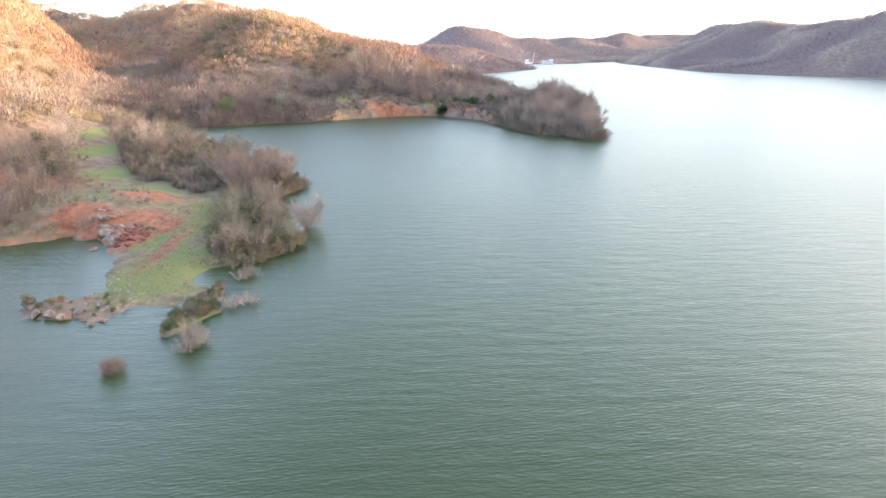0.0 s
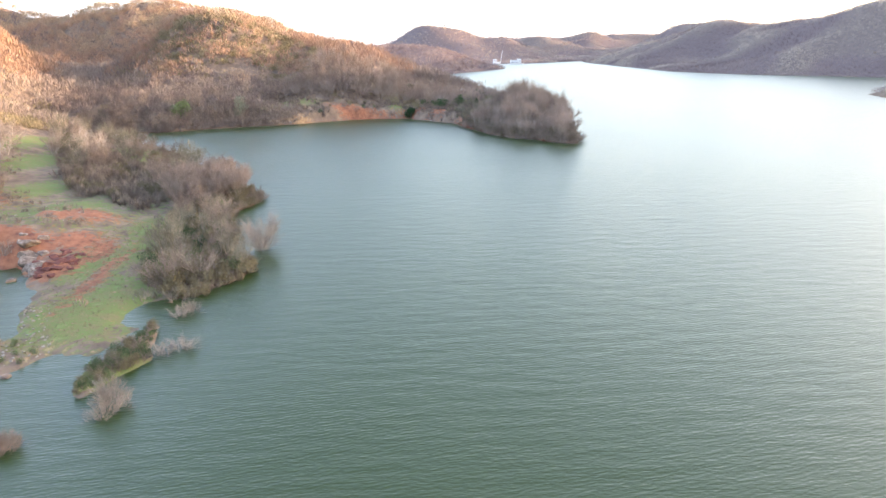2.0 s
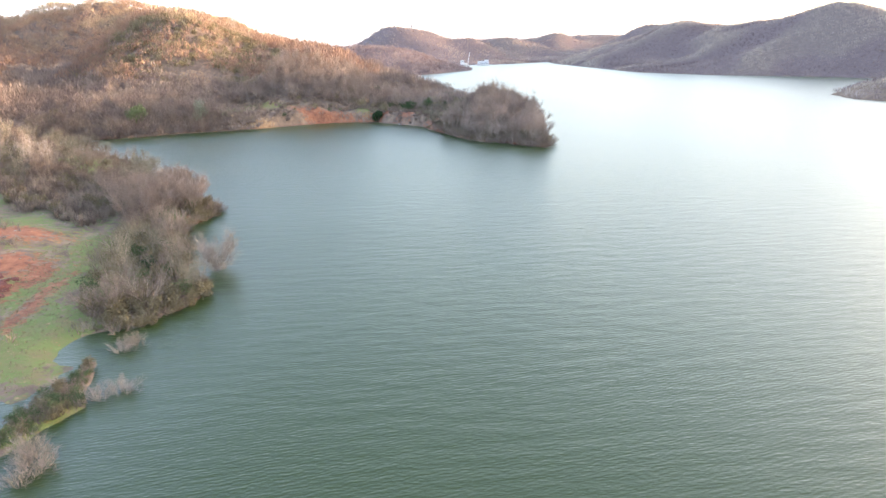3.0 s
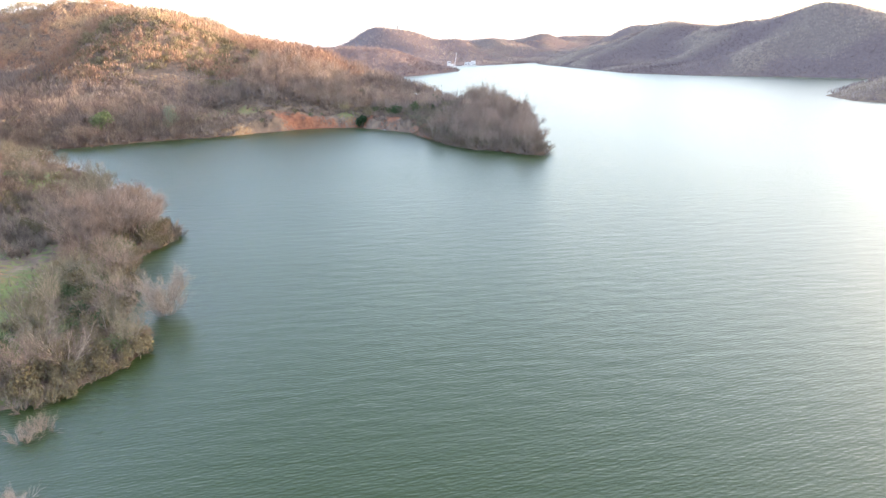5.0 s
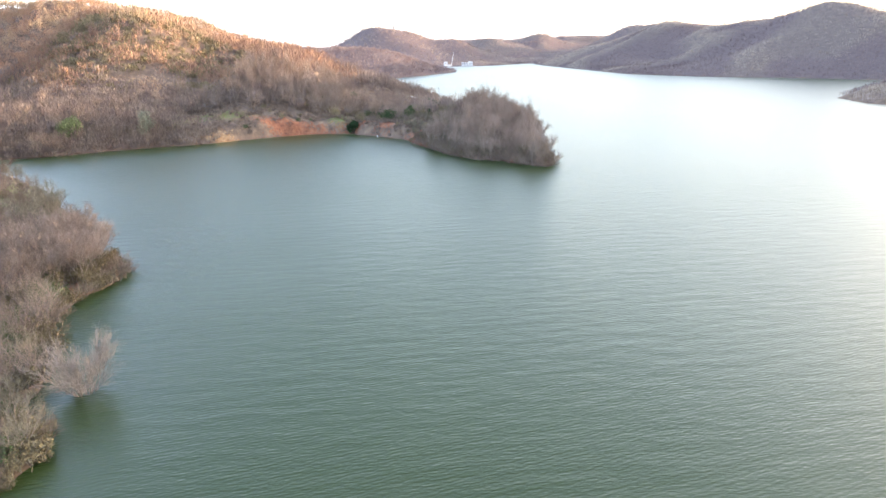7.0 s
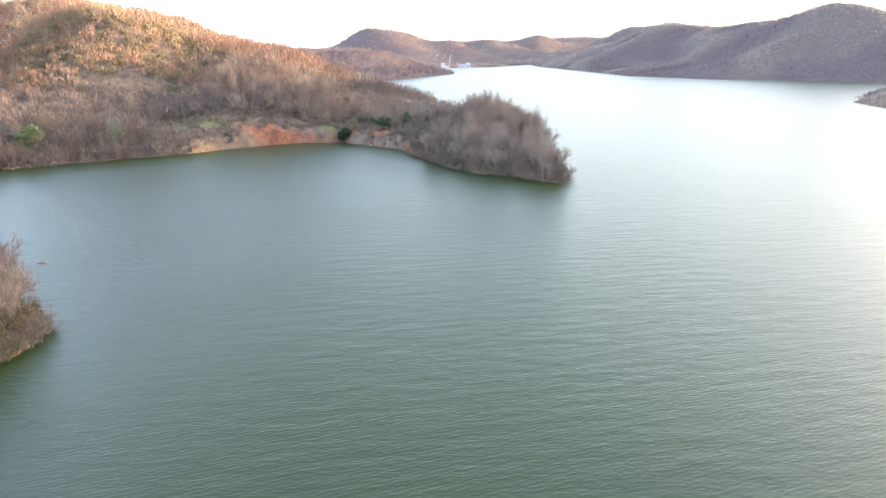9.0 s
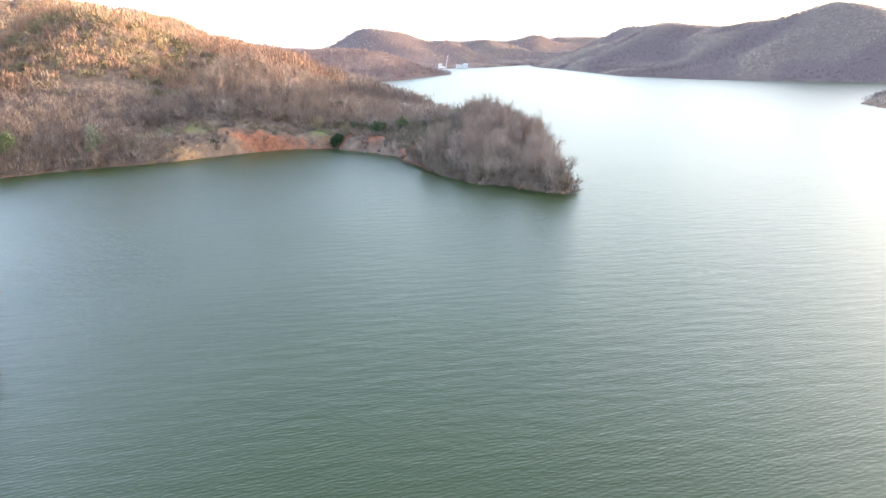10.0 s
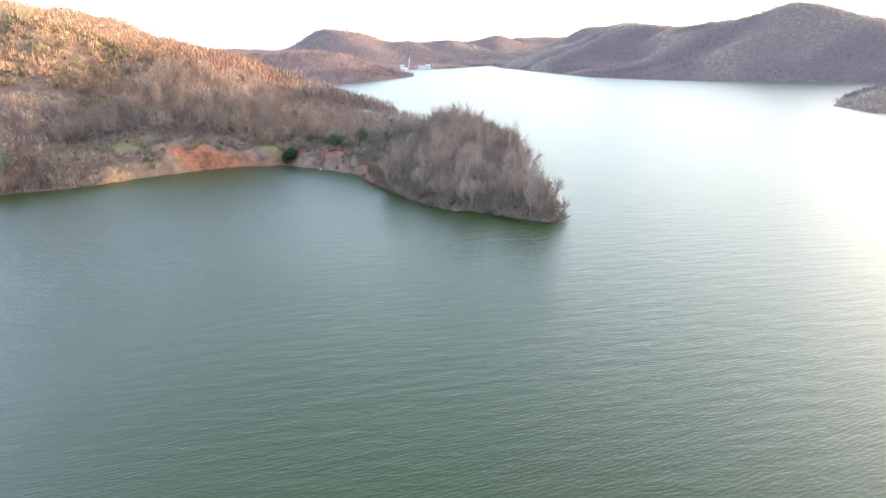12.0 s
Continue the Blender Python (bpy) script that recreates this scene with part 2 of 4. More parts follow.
# ---- the lay of the land ----
SPIT = [(-320, -20), (-170, 60), (-110, 98), (-85, 107), (-72, 110), (-63.3, 116), (-57, 113.5), (-52.6, 107.4), (-48.9, 102.8),
        (-47.4, 95.5), (-45.3, 92.3), (-43.8, 88.9), (-46.6, 85.6), (-49.7, 87.3), (-52.6, 83), (-50.1, 79.2), (-45.2, 78.6),
        (-42.2, 78.4), (-40.1, 77), (-38.4, 81.3), (-36.4, 83.6), (-32.5, 82.1), (-30.3, 85.6), (-29.8, 89.7), (-32.8, 94),
        (-32, 98.4), (-27.4, 98.8), (-24.6, 102.6), (-22, 105.8), (-19.5, 110.5), (-22, 114.5), (-25.5, 117), (-26, 127), (-30, 136),
        (-32.5, 143), (-33, 148), (-29.5, 153), (-28.5, 160), (-31, 165), (-37, 172), (-45, 182), (-53, 198), (-62, 215), (-74, 235),
        (-92, 255), (-112, 268)]
BAY = [(-125, 280), (-100, 284), (-90, 288), (-78, 296), (-64.5, 303), (-50, 308), (-42, 313), (-32, 320), (-19, 328), (-8, 332),
       (7, 331), (18, 321), (28, 308), (33, 290), (37.7, 273.4), (44, 260.4), (48, 255.5), (54, 252.5), (58, 246), (62, 242),
       (67, 241.5), (70, 250), (75, 275), (82, 310), (84, 350), (78, 395), (64, 440), (42, 500), (16, 580), (-15, 660)]
FAR = [(-120, 740), (-300, 800), (-200, 830), (0, 835), (40, 839), (90, 920), (176, 1085), (186, 1110), (165, 1250), (190, 1390),
       (226, 1433), (282, 1447), (330, 1500), (379, 1572), (440, 1655), (485, 1715)]
RIGHT = [(455, 1580), (440, 1480), (425, 1250), (397, 940), (412, 900), (449, 826), (558, 734), (592, 668), (600, 610), (480, 585), (400, 520),
         (347, 470), (331, 425), (345, 360), (420, 250), (480, 100), (520, -200), (560, -700), (200, -900), (-300, -500)]
ISLET = [(-30.8, 74.4), (-29.4, 73.4), (-28.3, 76.2), (-26.3, 79.7), (-25.4, 81.9), (-26.9, 84.2), (-27.2, 88.2), (-28.4, 91.4), (-29.4, 90.4), (-29.4, 86.3), (-30.2, 84.6), (-31.2, 81), (-31.2, 77.6)]


def signed_distance(px, py, ring):
    """Metres to the ring, positive inside."""
    best = np.full(px.shape, 1e18)
    inside = np.zeros(px.shape, bool)
    for (ax, ay), (bx, by) in zip(ring, ring[1:] + ring[:1]):
        dx, dy = bx - ax, by - ay
        t = np.clip(((px - ax) * dx + (py - ay) * dy) / (dx * dx + dy * dy), 0, 1)
        best = np.minimum(best, (px - ax - t * dx) ** 2 + (py - ay - t * dy) ** 2)
        if ay != by:
            inside ^= ((ay > py) != (by > py)) & (px < (bx - ax) * (py - ay) / (by - ay) + ax)
    return np.where(inside, 1, -1) * np.sqrt(best)


def waves(x, y, size, seed):
    """Smooth noise between -1 and 1 out of a few crossed sines, bent by one another."""
    r = np.random.RandomState(seed)
    out = np.zeros_like(x)
    for k in range(6):
        a, ph, f = r.uniform(0, 6.28), r.uniform(0, 6.28), r.uniform(0.7, 1.6) * 6.28 / size
        out += np.sin((x * np.cos(a) + y * np.sin(a)) * f + ph + 1.3 * np.sin((y * np.cos(a) - x * np.sin(a)) * f * 0.6 + 2 * ph))
    return out / 4.0


# x, y, height, spread across x and y
HILLS = [(-203.6, 627.8, 62.3, 144.7, 62.2), (-134.5, 432.8, 59.9, 60.5, 53.5), (-25.6, 416.1, 27.9, 24.0, 71.7), (-38.7, 444.5, 24.2, 74.0, 32.0),
         (-254.7, 311.8, 98.6, 74.3, 111.2), (-417.7, 699.8, 60.2, 199.4, 153.2), (58, 335, 8.5, 26, 70),
         (20, 1020, 36, 95, 80), (128, 1900, 84, 128, 160), (280, 1860, 55, 110, 90),
         (420, 2120, 64, 190, 150), (640, 2380, 74, 220, 160), (960, 2560, 84, 240, 200), (-280, 3300, 54, 260, 200),
         (714, 905, 86, 115, 140), (635, 940, 67, 80, 95), (690, 1060, 60, 120, 110), (640, 1240, 75, 140, 150), (575, 1480, 36, 100, 130), (535, 860, 24, 60, 60),
         (450, 440, 28, 65, 60)]
VALLEY = [(-128, 285), (-172, 395), (-212, 500), (-330, 640)]
# long unseen east ridge, added to block the sun: y and height of crest
SHADE_RIDGE = ((-900, 60, 218, 255, 285, 352, 422, 454, 537, 650, 760), (102, 104, 107, 106, 100, 105, 105, 103, 98, 50, 0))


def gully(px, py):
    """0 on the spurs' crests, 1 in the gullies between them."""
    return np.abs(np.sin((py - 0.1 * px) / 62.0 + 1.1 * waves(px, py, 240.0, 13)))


def land(px, py):
    """Ground height and the distance from the water's edge (positive on land)."""
    jx, jy = waves(px, py, 9.0, 3) * 0.9 + waves(px, py, 3.0, 4) * 0.4, waves(px, py, 8.0, 5) * 0.9 + waves(px, py, 2.6, 6) * 0.4
    d = -signed_distance(px + jx, py + jy, SPIT + BAY + FAR + RIGHT)
    d = d - 0.5
    d = np.maximum(d, signed_distance(px + jx * 0.4, py + jy * 0.4, ISLET))
    up = np.maximum(d, 0)
    hill = np.zeros_like(px)
    # the extra entry is a hidden ridge, added to shade the tower hill
    for x, y, h, sx, sy in HILLS + [(900, 1880, 104, 130, 260)]:
        hill += (h * np.exp(-0.5 * (((px - x) / sx) ** 2 + ((py - y) / sy) ** 2))) ** 3
    hill = np.cbrt(hill)
    # gullies and spurs down the far slopes
    far = np.clip((np.hypot(px, py) - 650) / 250, 0, 1) * np.clip((px - 300) / 80, 0, 1)
    hill *= 1 - 0.42 * far * gully(px, py) * np.clip(1.5 - hill / 52, 0.1, 1)
    # the side valley behind the spit
    gap = np.full(px.shape, 1e9)
    for (ax, ay), (bx, by) in zip(VALLEY, VALLEY[1:]):
        t = np.clip(((px - ax) * (bx - ax) + (py - ay) * (by - ay)) / ((bx - ax) ** 2 + (by - ay) ** 2), 0, 1)
        gap = np.minimum(gap, np.hypot(px - ax - t * (bx - ax), py - ay - t * (by - ay)))
    hill *= 1 - 0.8 * np.exp(-((gap / 50) ** 2)) * np.clip((640 - py) / 200, 0, 1)
    bank = 4.4 * np.exp(-(((py - 322) / 26) ** 2) - ((px + 5) / 60) ** 2) * (1 + 0.35 * waves(px, py, 17.0, 14))
    bank += 2.6 * np.exp(-(((py - 121) / 10) ** 2) - ((px + 68) / 14) ** 2) + 0.9 * np.exp(-(((py - 112) / 4.0) ** 2) - ((px + 50.6) / 3.4) ** 2)
    bank += 2.9 * np.exp(-(((py - 131) / 12) ** 2) - ((px + 59) / 9.5) ** 2) * (1 + 0.25 * waves(px, py, 6.0, 17))
    z = 0.55 * (1 - np.exp(-up / 1.4)) + bank * (1 - np.exp(-up / 1.3)) + 0.02 * np.minimum(up, 60)
    z += hill * (1 - np.exp(-up / 28)) * (1 + (0.1 * waves(px, py, 90.0, 8) + 0.07 * waves(px, py, 48.0, 15)) * np.clip((900 - np.hypot(px, py)) / 200, 0, 1) + 0.2 * waves(px, py, 260.0, 12) * np.clip((np.hypot(px, py) - 600) / 300, 0, 1))
    ridge = np.interp(py, *SHADE_RIDGE) * np.exp(-(((px - 790) / 150) ** 2)) + 1.5 * waves(px, py, 110.0, 16)
    z = np.where(px > 560, np.maximum(z, ridge * (1 - np.exp(-up / 28))), z)
    z += (waves(px, py, 24.0, 9) * 0.5 + waves(px, py, 6.0, 10) * 0.16) * np.minimum(up / 8, 1)
    z = np.where(d > 0, z, np.maximum(-7.0, 0.28 * d))
    return z, d


def land_at(x, y):
    return float(land(np.array([float(x)]), np.array([float(y)]))[0][0])


def lines(fine_lo, fine_hi, step, lo, hi, growth):
    mid = list(np.arange(fine_lo, fine_hi, step))
    s, a = step, fine_lo
    while a > lo:
        s *= growth
        a -= s
        mid.insert(0, a)
    s, a = step, mid[-1]
    while a < hi:
        s *= growth
        a += s
        mid.append(a)
    return np.array(mid)


def build_ground():
    xs = lines(-100, 80, 1.1, -3600, 3600, 1.04)
    ys = lines(62, 345, 1.2, -1800, 4300, 1.03)
    gx, gy = np.meshgrid(xs, ys)
    z, d = land(gx.ravel(), gy.ravel())
    px, py = gx.ravel(), gy.ravel()
    n, m = len(xs), len(ys)
    i = np.arange(n * m).reshape(m, n)
    faces = np.stack([i[:-1, :-1], i[:-1, 1:], i[1:, 1:], i[1:, :-1]], -1).reshape(-1, 4)
    me = mesh_data("ground", np.stack([px, py, z], -1), faces, M_GROUND, True)
    # where grass, bare red earth and pale sandstone lie

    def spot(x, y, rx, ry):
        return np.exp(-(((px - x) / rx) ** 2 + ((py - y) / ry) ** 2))

    grass = 1.1 * np.maximum.reduce([spot(-38, 95, 9, 13), spot(-46, 113, 5, 9), 0.7 * spot(-52, 334, 26, 8), spot(-41, 116, 4, 12), spot(-44, 134, 4, 10), 0.9 * spot(-64, 141, 14, 8), 0.75 * spot(-74, 128, 12, 5), spot(-78, 161, 6, 9), spot(-63, 148, 8, 4), spot(-104, 212, 6, 15),
                                     spot(-93, 188, 6, 15), spot(-63, 180, 5, 4), spot(-28, 78, 4, 5), 0.8 * spot(-66, 330, 16, 10), 0.9 * spot(-78, 208, 12, 26), 0.8 * spot(3, 340, 6, 8)])
    grass = np.maximum(grass, 0.5 * np.exp(-(((px + 62) / 34) ** 2 + ((py - 140) / 60) ** 2)) + 0.1 * waves(px, py, 16.0, 41))
    soil = 1.15 * np.maximum.reduce([0.85 * spot(-58, 135, 9, 6), 0.9 * spot(-51, 121, 4, 4), spot(-57, 117, 5, 6), 1.05 * spot(-50.5, 111, 3.6, 4.5), spot(-63, 120, 7, 4), 0.9 * spot(-46.5, 118, 2, 6), 0.95 * spot(-14, 330, 19, 4.5), 0.85 * spot(12, 333, 8, 4), spot(24, 325, 6, 6), 0.7 * spot(-42, 108, 2, 14),
                                     spot(34, 298, 6, 13), spot(-48, 85.5, 4, 2), 0.55 * spot(-34, 150, 4, 6), spot(57, 251, 3, 3), 0.8 * spot(-95, 150, 20, 6)])
    shore = np.exp(-(((px + 76) / 16) ** 2)) * (np.abs(py - 115) < 14)
    soil = np.maximum(soil, np.exp(-((d / 0.9) ** 2)) * 0.2 + 0.35 * shore * np.exp(-((d / 2.6) ** 2)))
    sand = 0.85 * np.maximum.reduce([spot(-40, 314.5, 13, 3.5), 0.5 * spot(-38, 83, 5, 4), 0.8 * spot(-80, 372, 12, 5)])
    canopy = np.clip((np.hypot(px, py) - 650) / 100, 0, 1) * (d > 0) * 2.0
    # heath ground in the west; in the east, gully shade put into the colour
    heath_and_shade = np.where(px < 330, canopy, canopy * np.clip(2.5 * gully(px, py) - 1.3, 0, 0.45))
    for name, values in (("canopy", canopy), ("heath_and_shade", heath_and_shade), ("grass", grass), ("soil", soil), ("sand", sand)):
        me.attributes.new(name, "FLOAT", "POINT").data.foreach_set("value", values.astype(np.float32))
    return tagged(new("ground", me), "hilly lake shore of leaf litter, grass and red earth", "ground", kind="structure")


ground = build_ground()


def build_water():
    xs = ys = np.linspace(-3600, 3600, 13)
    gx, gy = np.meshgrid(xs, ys)
    i = np.arange(169).reshape(13, 13)
    faces = np.stack([i[:-1, :-1], i[:-1, 1:], i[1:, 1:], i[1:, :-1]], -1).reshape(-1, 4)
    me = mesh_data("water", np.stack([gx.ravel(), gy.ravel(), 0 * gx.ravel()], -1), faces, M_WATER)
    return tagged(new("water", me), "green lake water with small wind ripples", "water", kind="structure")


water = build_water()

# ---- woods on the hills ----
rng = np.random.RandomState(7)


def scatter(x0, x1, y0, y1, step, keep, edge=1.0):
    gx, gy = np.meshgrid(np.arange(x0, x1, step), np.arange(y0, y1, step))
    px = gx.ravel() + rng.uniform(-0.5, 0.5, gx.size) * step
    py = gy.ravel() + rng.uniform(-0.5, 0.5, gx.size) * step
    z, d = land(px, py)
    ok = (d > edge) & keep(px, py, z, d)
    return np.stack([px, py, z], -1)[ok]


def sprays(base, height, radius, low, count, width, reach, loose):
    """Sprays of twigs lying over uneven domes, more upright than wide."""
    n = len(base)
    ang, rise = rng.uniform(0, 2 * np.pi, (n, count)), rng.uniform(-0.55, 1, (n, count))
    flat = np.sqrt(1 - rise**2)
    way = np.stack([flat * np.cos(ang), flat * np.sin(ang), rise], -1)
    across = np.stack([-np.sin(ang), np.cos(ang), 0 * ang], -1)
    along = np.cross(way, across) * 0.6 + way * 0.35 + np.array([0, 0, 0.6])
    half = height * 0.5 * (1 - low)
    lumps = 1 + 0.16 * np.sin(3 * ang + 9 * base[:, :1]) + 0.1 * np.sin(5 * ang + 7 * rise)
    waist = np.where(rise < 0, 1 + 0.5 * rise, 1.0) * lumps * rng.uniform(0.72, 1.06, (n, count))
    p = way * np.stack([radius, radius, half], -1)[:, None] * waist[..., None]
    p[..., 2] += (height * low + half)[:, None]
    p += base[:, None]
    w = width * rng.uniform(0.6, 1.4, (n, count, 1))
    long = w * reach
    tri = np.stack([p - across * w / 2 - along * long / 2, p + across * w / 2 - along * long / 2, p + along * long / 2 + way * long * 0.15], 2)
    return tri + rng.normal(0, 1, tri.shape) * (loose * w)[:, :, None]


def trunks(base, height, width):
    """Two crossed tapering blades each."""
    top = base + np.stack([0 * height, 0 * height, height * 0.8], -1)
    wx = width * np.array([[1.0, 0, 0]]) + 0 * base
    wy, foot = wx[:, [1, 0, 2]], base - (0, 0, 0.5)
    return np.stack([np.stack([foot - wx, foot + wx, top], 1), np.stack([foot - wy, foot + wy, top], 1)], 1)


def woods(name, base, low, high, slim, count, width, mat, label, reach=2.6, hollow=0.2, sink=0.0, loose=0.2, bias=0.0, vary=0.6):
    """Many crowns as one mesh of twig sprays, each crown with its own tone."""
    n = len(base)
    h = rng.uniform(low, high, n) * rng.choice([0.8, 1.0, 1.0, 1.12], n)
    r = h * slim * rng.uniform(0.75, 1.25, n)
    own = np.clip(0.5 + vary * rng.uniform(-0.5, 0.5, n) + bias, 0, 1)
    base = base - np.stack([0 * h, 0 * h, sink * h], -1)
    blades = sprays(base, h, r, hollow, count, width, reach, loose)
    tone = np.repeat((own[:, None] + rng.uniform(-0.1, 0.1, (n, count))).ravel(), 3)
    v = blades.reshape(-1, 3)
    if high > 3:
        v = np.concatenate([v, trunks(base, h, min(0.14, 0.5 * width)).reshape(-1, 3)])
        tone = np.concatenate([tone, np.repeat(own, 6)])
    me = mesh_data(name, v, np.arange(len(v)).reshape(-1, 3), mat)
    me.attributes.new("tone", "FLOAT", "POINT").data.foreach_set("value", np.clip(tone, 0, 1).astype(np.float32))
    return tagged(new(name, me), label, "woods", kind="stuff")


def olive_patch(px, py):
    return 1.25 * np.exp(-(((px + 96) / 62) ** 2 + ((py - 404) / 42) ** 2)) + 1.2 * np.exp(-(((px + 168) / 60) ** 2 + ((py - 252) / 62) ** 2)) + 0.38 * waves(px, py, 34.0, 21) > 0.5


def open_patch(px, py):
    return (1.1 * np.exp(-(((px + 44) / 30) ** 2 + ((py - 328) / 19) ** 2)) + np.exp(-(((px + 82) / 22) ** 2 + ((py - 372) / 7) ** 2))
            + np.exp(-(((px - 3) / 20) ** 2 + ((py - 338) / 8) ** 2)) + 0.25 * waves(px, py, 14.0, 22)) > 0.6


TRACK = [(-120, 244), (-104, 212), (-90, 185), (-77, 161), (-63, 149), (-50, 137), (-46, 122), (-42, 105)]


def off_track(px, py, width=4.0):
    """True beside the grassy track along the spit."""
    best = np.full(np.shape(px), 1e9)
    for (ax, ay), (bx, by) in zip(TRACK, TRACK[1:]):
        t = np.clip(((px - ax) * (bx - ax) + (py - ay) * (by - ay)) / ((bx - ax) ** 2 + (by - ay) ** 2), 0, 1)
        best = np.minimum(best, np.hypot(px - ax - t * (bx - ax), py - ay - t * (by - ay)))
    return best > width


def near_side(px, py):
    return (py > 300) | (px < -118)


hill = scatter(-400, 60, 180, 650, 3.9, lambda x, y, z, d: (z > 3) & near_side(x, y) & ~open_patch(x, y) & ~((x > -10) & (y < 420)))
olive = olive_patch(hill[:, 0], hill[:, 1]) & (rng.uniform(0, 1, len(hill)) < 0.66)
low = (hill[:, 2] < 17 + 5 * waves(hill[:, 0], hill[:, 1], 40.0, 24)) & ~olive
close = np.hypot(hill[:, 0], hill[:, 1] - 60) < 320
for part_of, count, fine in ((close, 150, 0.75), (~close, 84, 1.15)):
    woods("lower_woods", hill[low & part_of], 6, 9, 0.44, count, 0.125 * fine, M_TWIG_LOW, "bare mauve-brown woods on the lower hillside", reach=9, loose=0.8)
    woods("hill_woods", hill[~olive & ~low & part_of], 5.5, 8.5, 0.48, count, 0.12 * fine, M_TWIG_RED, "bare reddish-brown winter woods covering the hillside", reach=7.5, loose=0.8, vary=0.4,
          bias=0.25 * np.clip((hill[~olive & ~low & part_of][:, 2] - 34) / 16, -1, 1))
    woods("olive_thicket", hill[olive & part_of], 3.5, 5.2, 0.74, round(1.6 * count), 0.28 * fine, M_OLIVE, "olive-green evergreen thicket on the upper slope", hollow=0.0, sink=0.15, reach=2.0, loose=0.4)
mid = scatter(-220, 240, 830, 1280, 6.0, lambda x, y, z, d: y < 1180)
woods("far_woods", mid, 5, 7, 0.68, 28, 0.3, M_TWIG_CAPE, "brown leafless woods on a distant headland", sink=0.35, reach=6.0, loose=0.4,
      bias=0.4 * waves(mid[:, 0], 0.35 * mid[:, 1], 26.0, 72))
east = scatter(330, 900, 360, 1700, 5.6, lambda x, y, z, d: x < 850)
# relief shading put into the tone: crowns pale on spurs, dark in gullies
woods("far_woods", east, 3.5, 5.5, 0.8, 20, 0.32, M_TWIG_FAR, "mauve-brown leafless woods on steep lakeside hills, gully shade put into their tone", sink=0.45, reach=4.0, loose=0.4, vary=0.3,
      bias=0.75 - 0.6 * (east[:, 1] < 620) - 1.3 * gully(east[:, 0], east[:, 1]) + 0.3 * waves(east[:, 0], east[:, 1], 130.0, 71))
back = scatter(-500, 1300, 1240, 2750, 11, lambda x, y, z, d: (d > 8) & ((y > 1500) | ((x < 330) & (d > 24))))
woods("far_woods", back, 4, 6.5, 0.95, 12, 0.7, M_TWIG_FAR, "hazy leafless woods on the farthest hills", sink=0.45, reach=3.5, loose=0.4, vary=0.25)

# ---- trees and shrubs ----


def around(d, angle, spin):
    """The direction d tipped by an angle towards a side given by spin, in radians."""
    side = d.orthogonal().normalized()
    side.rotate(Matrix.Rotation(spin, 3, d))
    return (d * math.cos(angle) + side * math.sin(angle)).normalized()


def tube(mesh, points, radii, sides=5):
    v, f = mesh
    start = len(v)
    for k, (p, r) in enumerate(zip(points, radii)):
        d = (points[min(k + 1, len(points) - 1)] - points[max(k - 1, 0)]).normalized()
        a = d.orthogonal().normalized()
        b = d.cross(a)
        for i in range(sides):
            w = 2 * math.pi * i / sides
            v.append(tuple(p + (a * math.cos(w) + b * math.sin(w)) * r))
        if k:
            for i in range(sides):
                j = (i + 1) % sides
                f.append((start + (k - 1) * sides + i, start + (k - 1) * sides + j, start + k * sides + j, start + k * sides + i))


def blade(mesh, p, q, width, rnd):
    v, f = mesh
    side = around((q - p).normalized(), math.pi / 2, rnd.uniform(0, 6.28)) * width / 2
    n = len(v)
    v += [tuple(p - side), tuple(p + side), tuple(q)]
    f.append((n, n + 1, n + 2))


def grow(wood, twigs, rnd, p, d, length, radius, level, kids, spread, rise, width, low):
    """A branch with its side branches; thick ones are tubes, thin ones tapering blades."""
    points = [p]
    steps = 4 if level == 0 else 3
    for _ in range(steps):
        d = (d + Vector((rnd.gauss(0, 0.1), rnd.gauss(0, 0.1), rnd.gauss(0, 0.05) + rise * 0.25))).normalized()
        points.append(points[-1] + d * length / steps)
    if level == 0 or (level == 1 and radius > 0.022):
        tube(wood, points, [radius * (1 - 0.8 * k / steps) for k in range(steps + 1)], 5 if level == 0 else 3)
    else:
        blade(twigs, points[0], points[-1], width * (2.2, 1.9, 1.5, 1.0, 1.0)[level], rnd)
    if level >= len(kids):
        return
    for i in range(kids[level]):
        u = (i + rnd.uniform(0.3, 1.0)) / kids[level]
        u = low + (1 - low) * u if level == 0 else 0.15 + 0.85 * u
        k = min(int(u * steps), steps - 1)
        at = points[k].lerp(points[k + 1], u * steps - k)
        way = around((points[k + 1] - points[k]).normalized(), spread * rnd.uniform(0.7, 1.3), rnd.uniform(0, 6.28))
        way = (way + Vector((0, 0, rise))).normalized()
        size = length * (0.62 - 0.3 * u if level == 0 else 0.5) * rnd.uniform(0.75, 1.2)
        grow(wood, twigs, rnd, at, way, size, radius * 0.42, level + 1, kids, spread, rise, width, low)


